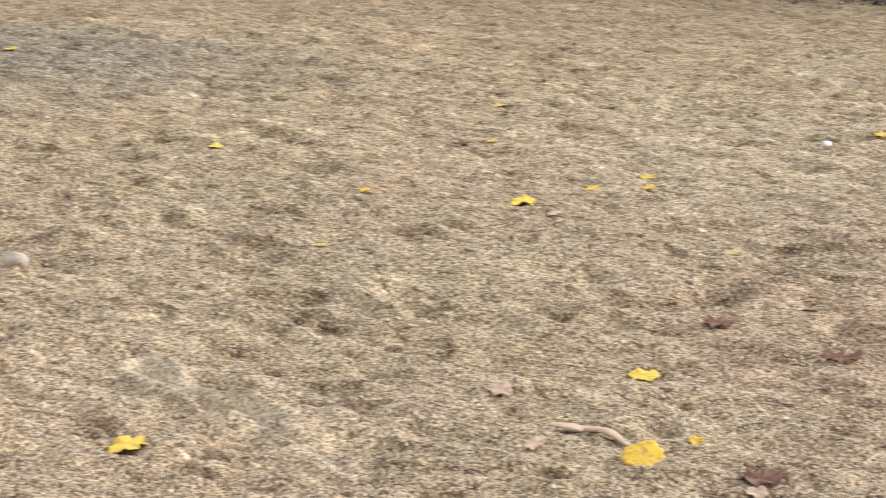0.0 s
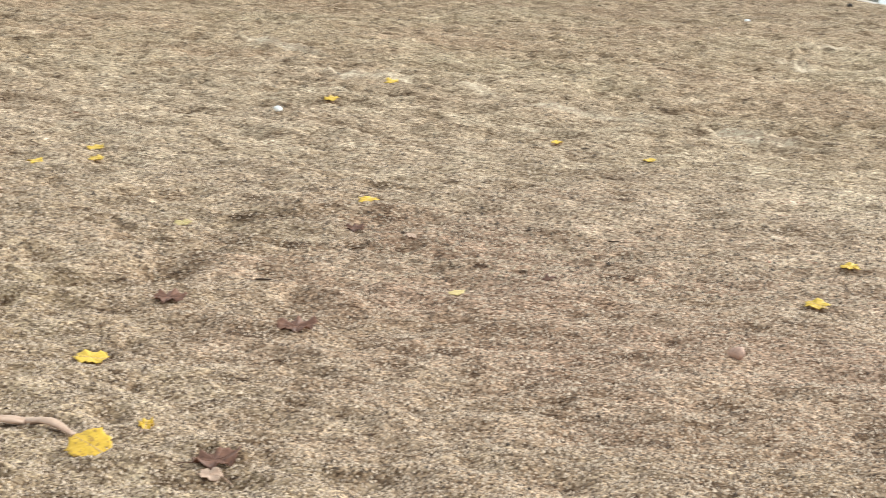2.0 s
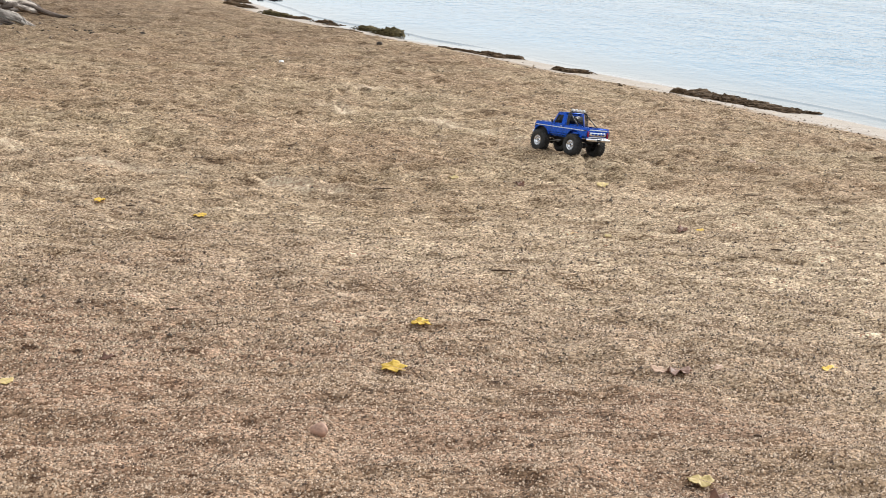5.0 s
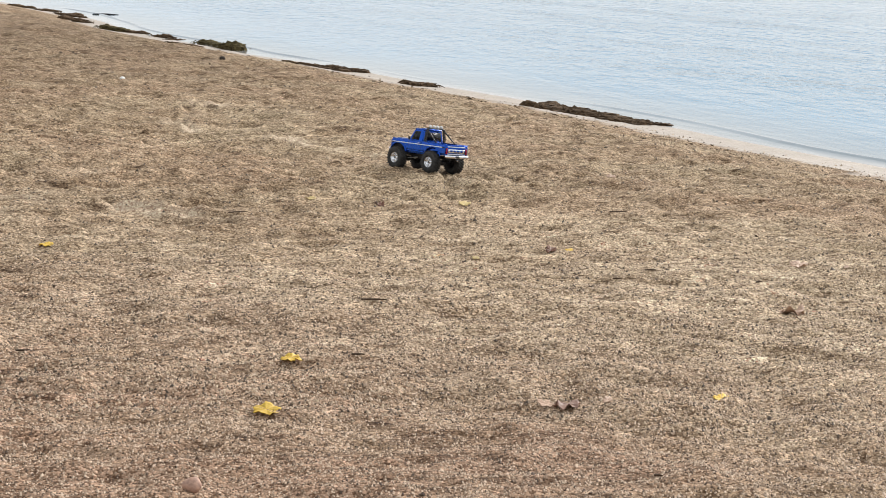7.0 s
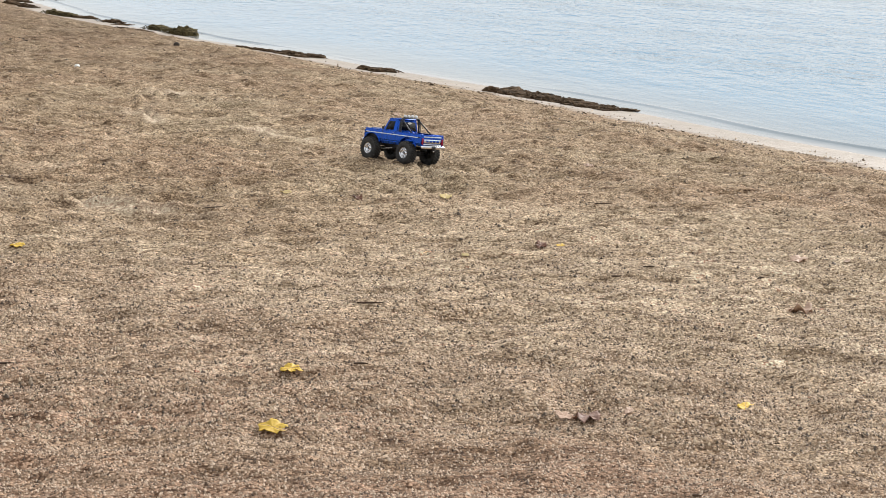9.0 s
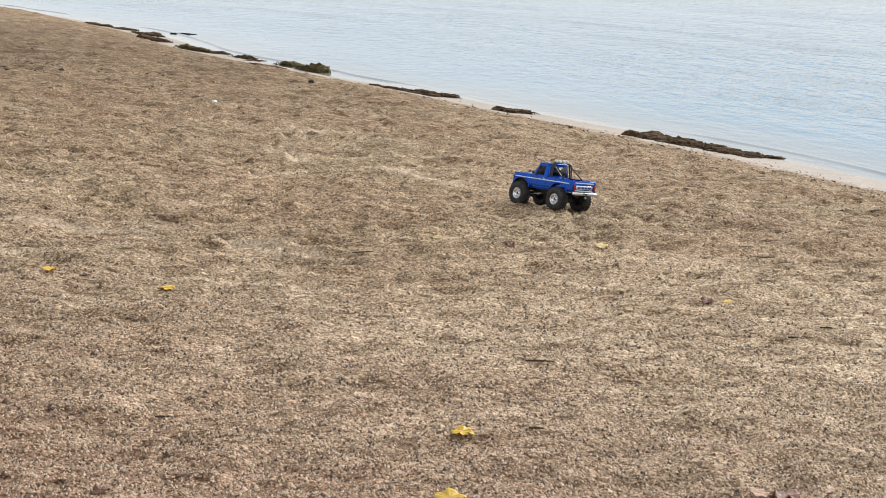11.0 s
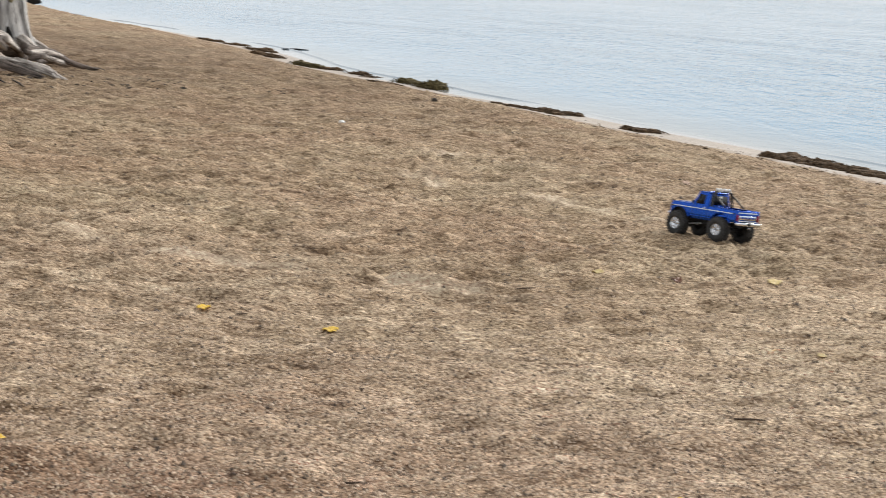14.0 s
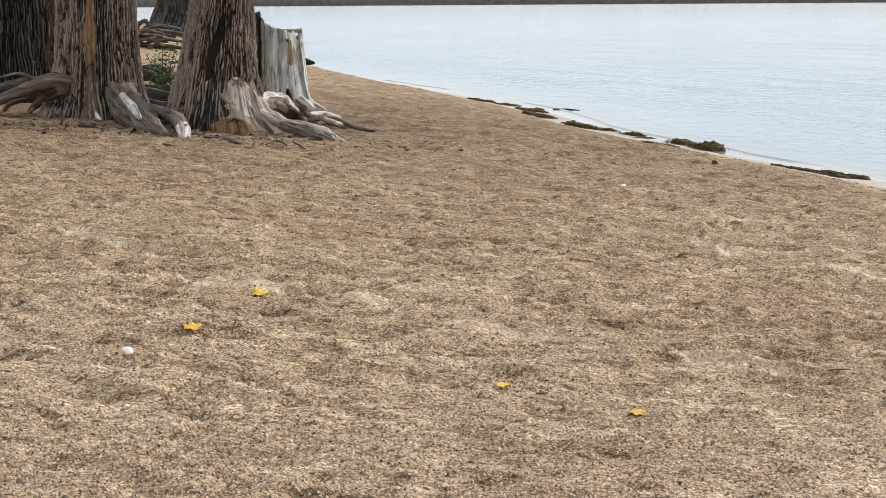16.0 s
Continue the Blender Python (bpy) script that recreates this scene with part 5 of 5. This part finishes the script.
def leaf(x, y, size, material, label, seed, lobes=0.0, curl=0.16, narrow=0.8, lean=0.12):
    """A fallen leaf with a midrib and a stalk: oval with a point, or lobed; its rim droops, rolls up here and there and rests on the sand."""
    r = random.Random(seed)
    thing = tagged(new("leaf"), label, "leaf", "fallen leaves")
    rings, seg = 7, 40
    w = np.linspace(-math.pi, math.pi, seg, endpoint=False)
    oval = 1 / np.sqrt(np.cos(w) ** 2 + (np.sin(w) / narrow) ** 2) * (1 + 0.10 * np.exp(-(w / 0.3) ** 2))
    lobed = 0.58 + 0.46 * np.abs(np.cos(2.5 * w)) ** 1.3 + 0.07 * np.cos(15 * w)
    rim = 0.5 * size * ((1 - lobes) * oval + lobes * lobed) * (1 + 0.05 * np.sin(9 * w + seed) + 0.04 * np.sin(17 * w + 2.1 * seed))
    k = np.linspace(0.02, 1, rings)[:, None]
    lx, ly = k * rim * np.cos(w), k * rim * np.sin(w)
    u, v = 2 * lx / size, 2 * ly / size
    turn, ph = r.uniform(0, 6.28), r.uniform(0, 6.28)
    arch, fold, roll_up = curl * r.uniform(0.3, 0.9), curl * r.uniform(-0.2, 0.6), curl * r.uniform(0.5, 1.3)
    lz = 0.5 * size * (-arch * (u * np.cos(ph) + v * np.sin(ph)) ** 2 + fold * np.abs(v) + roll_up * k ** 3 * np.clip(np.sin(2 * w + ph), 0, 1) + 0.5 * curl * k ** 2 * np.sin(5 * w + 2 * ph) + 0.25 * curl * k * np.sin(11 * w + ph))
    ca, sa = math.cos(turn), math.sin(turn)
    px, py = lx * ca - ly * sa, lx * sa + ly * ca
    lz = lz + lean * py
    base = float(np.percentile(surface(x + px, y + py) - lz, 90)) + 0.003
    thing.location = (x, y, base)
    blade = sheet("blade", px, py, lz, material, rings, seg, wrap=True)
    blade.parent = thing
    thick = blade.modifiers.new("depth", "SOLIDIFY")
    thick.thickness = 0.0010
    rib = BROWN if material in (BROWN, MAUVE) else PALE
    end = Vector((px[-1, 0], py[-1, 0], lz[-1, 0]))
    tip = end + Vector((-ca, -sa, 0)) * size * 0.4 + Vector((sa, -ca, 0)) * size * r.uniform(-0.15, 0.15)
    tip.z = float(surface(np.array([x + tip.x]), np.array([y + tip.y]))[0]) - base + 0.003
    bm = bmesh.new()
    part("stalk", tube(bm, (end, end.lerp(tip, 0.5) + Vector((0, 0, 0.002)), tip), (0.0014, 0.0011, 0.0009), 5), rib, thing)
    bm = bmesh.new()
    half = seg // 2
    mid = [Vector((px[i, 0], py[i, 0], lz[i, 0] + 0.0008)) for i in range(rings - 1, -1, -2)] + [Vector((px[i, half], py[i, half], lz[i, half] + 0.0008)) for i in range(2, rings, 2)]
    part("midrib", tube(bm, mid, [0.0011 - 0.0001 * i for i in range(len(mid))], 5), rib, thing)
    return thing


YELLOW_PLACES = ((-1.83, 3.94, 0.121), (-1.77, 4.58, 0.071), (-1.67, 5.04, 0.085), (-1.61, 4.86, 0.073), (-3.09, 6.76, 0.076), (-1.0, 6.93, 0.091), (-0.84, 7.96, 0.107), (-0.36, 4.21, 0.078), (-0.71, 2.02, 0.091), (-2.41, 3.73, 0.055), (-3.52, 4.42, 0.08), (-2.13, 2.85, 0.038), (-2.6, 5.47, 0.055),
                 (0.22, 6.38, 0.057), (0.67, 5.98, 0.06), (1.2, 3.18, 0.086), (1.36, 3.77, 0.066), (2.57, 3.28, 0.058), (-1.51, 0.78, 0.097), (-6.87, 7.29, 0.11), (2.94, 5.92, 0.046), (4.38, 5.59, 0.038))
FADED_PLACES = ((2.04, 7.53, 0.062), (2.80, 7.25, 0.078), (1.81, 2.12, 0.068), (2.47, 5.77, 0.038), (-0.91, 3.64, 0.07), (0.11, 3.0, 0.05))
BROWN_PLACES = ((-0.34, 3.81, 0.072), (-0.25, 2.37, 0.105), (-0.66, 2.57, 0.095), (-0.2, 1.28, 0.10), (0.38, 3.21, 0.045), (1.81, 1.95, 0.065), (-2.7, 5.33, 0.08), (2.38, 7.39, 0.06), (2.87, 5.97, 0.068))
TAN_PLACES = ((-0.71, 1.22, 0.066), (-0.2, 1.22, 0.062), (2.02, 3.26, 0.054), (2.2, 3.24, 0.04), (3.79, 5.37, 0.087), (4.12, 8.78, 0.069), (3.55, 11.26, 0.083), (-0.13, 3.73, 0.045), (-0.94, 1.57, 0.084), (4.0, 5.35, 0.034), (-1.66, 3.85, 0.056))
k = 0
for x, y, size in YELLOW_PLACES:
    k += 1
    leaf(x, y, size, YELLOW, "bright yellow fallen leaf lying on the sand", k, (0.0, 0.35, 0.75)[k % 3])
leaf(-0.46, 1.24, 0.098, SPOTTED, "flat golden leaf with brown spots lying on the sand", 44, 0.1, 0.08, 0.95, 0.35)
leaf(-0.4, 1.45, 0.052, SPOTTED, "tightly curled yellow leaf with a brown edge", 45, 0.0, 0.4, 0.6)
for x, y, size in FADED_PLACES:
    k += 1
    leaf(x, y, size, FADED, "faded yellow leaf lying flat on the sand", k, 0.35 * (k % 2), 0.12)
for x, y, size in BROWN_PLACES:
    k += 1
    leaf(x, y, size, BROWN, "dry curled dark brown leaf lying on the sand", k, 0.3 * (k % 2), 0.30, 0.65, 0.2)
for x, y, size in ((2.07, 3.21, 0.088),):
    k += 1
    leaf(x, y, size, MAUVE, "crinkled mauve-brown leaf with raised edges", k, 0.4, 0.30, 0.7, -0.12)
leaf(3.39, 4.56, 0.105, PALE, "dry tan leaf propped up on its curled edge", 91, 0.1, 0.35, 0.75, -0.25)
for x, y, size in TAN_PLACES:
    k += 1
    leaf(x, y, size, PALE, "faded tan leaf half flat on the sand", k, 0.2 * (k % 3), 0.16, 0.6, 0.2)


def stone(x, y, size, material, label, seed):
    bm = bmesh.new()
    bmesh.ops.create_icosphere(bm, subdivisions=3, radius=0.5)
    for v in bm.verts:
        p = v.co.copy()
        v.co = Vector((p.x, p.y * 0.85, p.z * 0.7)) * size * (1 + 0.3 * noise.noise(p * 2 + Vector((seed, 0, 0))))
    ob = part("stone", bm, material)
    ob.location = (x, y, float(surface(np.array([x]), np.array([y]))[0]) + size * 0.26)
    ob.rotation_euler = (0, 0, seed)
    return tagged(ob, label, "stone", "stones on the beach")


stone(0.93, 2.48, 0.052, PINK_STONE, "rounded pinkish brown stone lying on the sand", 1)
stone(-1.14, 6.26, 0.046, WHITE_STONE, "small white stone lying on the sand", 2)
stone(1.53, 14.87, 0.055, WHITE_STONE, "small white flake of stone far up the beach", 4)
stone(2.84, 18.35, 0.075, DARK_ROOT, "small dark chunk of wood lying on the sand", 5)
stone(-2.75, 1.99, 0.085, STONE, "flat pale brown stone lying on the sand", 3)


def twig(x, y, length, seed):
    r = random.Random(seed)
    a = r.uniform(-0.6, 0.6)
    d = Vector((math.cos(a), math.sin(a), 0)) * length / 2
    z = max(float(surface(np.array([x + d.x * k]), np.array([y + d.y * k]))[0]) for k in (-1, 0, 1))
    bm = bmesh.new()
    c = Vector((x, y, z + 0.003))
    bend = Vector((-d.y, d.x, 0)) * r.uniform(-0.4, 0.4)
    ob = part("twig", tube(bm, (c - d, c + bend, c + d), (0.0026, 0.0032, 0.0016), 8, 0.3, seed), BRANCH)
    return tagged(ob, "short dark twig lying on the sand", "twig", "twigs on the beach")


def bark_strip(points, label):
    """A thin peeled strip, lying along the sand."""
    path = [Vector((x, y, ground_at(x, y) + 0.016)) for x, y in points]
    bm = bmesh.new()
    return tagged(part("bark_strip", tube(bm, path, (0.008, 0.022, 0.026, 0.020, 0.008), 12, 0.25, 4, flat=0.35), PALE), label, "bark")


bark_strip(((-0.71, 1.31), (-0.67, 1.34), (-0.64, 1.37), (-0.58, 1.34), (-0.52, 1.32)), "thin pale strip of peeled bark lying on the sand")
TWIG_PLACES = ((1.76, 4.47, 0.09), (3.56, 7.08, 0.125), (1.60, 7.01, 0.10), (3.49, 5.1, 0.032), (2.87, 5.07, 0.04), (3.06, 5.21, 0.045), (0.56, 4.0, 0.045), (0.36, 6.34, 0.045), (-0.13, 3.73, 0.039), (-0.46, 2.89, 0.051), (1.57, 3.78, 0.041), (2.08, 2.5, 0.022))
for i, (x, y, s) in enumerate(TWIG_PLACES):
    twig(x, y, s, i + 3)


def scatter(name, count, seed, material, label, category, lo, hi, flat, around=None, strand=None):
    """Small bits strewn over the beach, one mesh."""
    r = random.Random(seed)
    bm = bmesh.new()
    spots = []
    for _ in range(count):
        w, d = math.radians(r.uniform(-43, 31)), 3.3 * math.exp(r.uniform(0, 2.0))
        spots.append((CENTRE[0] + d * math.sin(w), CENTRE[1] + d * math.cos(w)) if around is None else (around[0] + r.gauss(0, 1.1), around[1] + r.gauss(0, 0.45)))
    if strand is not None:
        spots = [(float(shore(y)[0]) - 0.75 - 0.35 * abs(r.gauss(0, 1)), y) for y in (r.uniform(*strand) for _ in range(count))]
    xs, ys = np.array(spots).T
    for x, y, z, edge in zip(xs, ys, surface(xs, ys), shore(ys)):
        if x > edge - 0.3:
            continue
        s = r.uniform(lo, hi) * (1 if r.random() < 0.8 else 1.7) * (0.7 + max(0, y) / 16 if around is None else 1)
        turn = Euler((r.uniform(-0.5, 0.5), r.uniform(-0.5, 0.5), r.uniform(0, 6.3))).to_matrix()
        ring = []
        n = 5
        top = bm.verts.new(Vector((x, y, z)) + turn @ Vector((0, 0, s * flat)))
        for k in range(n):
            a = 6.283 * k / n
            q = r.uniform(0.7, 1.2)
            ring.append(bm.verts.new(Vector((x, y, z - 0.001)) + turn @ Vector((math.cos(a) * s * q, math.sin(a) * s * 0.6 * q, 0))))
        for k in range(n):
            bm.faces.new((ring[k], ring[(k + 1) % n], top))
    ob = part(name, bm, material, smooth=False)
    tagged(ob, label, category, kind="stuff")


scatter("bark_litter", 3600, 21, BRANCH, "small dark bits of bark strewn over the sand", "litter", 0.003, 0.0075, 0.7)


def grain_material(name, dark, middle, light):
    n = Nodes(name)
    geo = n.add("NewGeometry")
    low, high = tuple(0.6 * c for c in dark), tuple(1.25 * c for c in light)
    base = n.ramp(geo.outputs["Random Per Island"], (0.0, low), (0.22, dark), (0.29, tuple(0.72 * c for c in middle)), (0.56, middle), (0.66, light), (1.0, high))
    return n.set(base, 0.75)


def grains(count, seed, nearest, span, lo, hi, material, label):
    """Coarse grains and crumbs that lie loose on the beach, one mesh."""
    r = np.random.default_rng(seed)
    w, d = np.radians(r.uniform(-43, 31, count)), nearest * np.exp(r.uniform(0, span, count))
    x, y = CENTRE[0] + d * np.sin(w), CENTRE[1] + d * np.cos(w)
    keep = (x < shore(y) - 0.25 - 0.9 * r.random(count)) & (r.random(count) > ease(nearest * math.exp(0.45 * span), nearest * math.exp(span), d))
    x, y, d = x[keep], y[keep], d[keep]
    z = surface(x, y)
    m = len(x)
    s = r.uniform(lo, hi, m) * np.where(r.random(m) < 0.01, 1.7, 1.0) * (0.7 + d / 13)
    turn = r.uniform(0, 6.283, m)
    co = np.empty((m, 4, 3))
    for k in range(3):
        q = s * r.uniform(0.75, 1.3, m)
        co[:, k] = np.stack([x + q * np.cos(turn + 2.094 * k), y + q * np.sin(turn + 2.094 * k), z - 0.001], -1)
    co[:, 3] = np.stack([x + 0.3 * s * np.cos(turn), y + 0.3 * s * np.sin(turn), z + s * r.uniform(0.7, 1.25, m)], -1)
    tri = np.array(((0, 1, 3), (1, 2, 3), (2, 0, 3)))
    index = (np.arange(m)[:, None, None] * 4 + tri[None]).reshape(-1)
    mesh = bpy.data.meshes.new("gravel")
    mesh.vertices.add(m * 4)
    mesh.vertices.foreach_set("co", co.astype(np.float32).ravel())
    mesh.loops.add(len(index))
    mesh.loops.foreach_set("vertex_index", index.astype(np.int32))
    mesh.polygons.add(len(index) // 3)
    mesh.polygons.foreach_set("loop_start", np.arange(0, len(index), 3, dtype=np.int32))
    mesh.update(calc_edges=True)
    mesh.materials.append(material)
    tagged(new("gravel", mesh), label, "gravel", kind="stuff")


GRAINS = grain_material("coarse_sand_grains", (0.110, 0.064, 0.038), (0.36, 0.250, 0.166), (0.60, 0.455, 0.330))
CRUMBS = grain_material("sand_crumbs", (0.08, 0.052, 0.032), (0.31, 0.222, 0.142), (0.48, 0.36, 0.24))
grains(400000, 22, 3.3, 1.10, 0.0023, 0.0045, GRAINS, "coarse pale and dark sand grains strewn over the beach")
grains(130000, 23, 5.5, 1.55, 0.0030, 0.0062, CRUMBS, "tan and brown crumbs of sand farther up the beach")
scatter("bark_debris", 260, 31, DARK_ROOT, "dark bits of bark and dead wood under the trees", "litter", 0.012, 0.035, 0.5, (-3.6, 18.55))
scatter("bark_debris", 260, 32, DARK_ROOT, "dark bits of bark and dead wood beside the roots", "litter", 0.012, 0.032, 0.5, (-1.5, 18.3))
scatter("strand_litter", 320, 33, WEED, "dark bits of weed and bark along the edge of the wet sand", "litter", 0.004, 0.013, 0.5, strand=(8.0, 19.0))
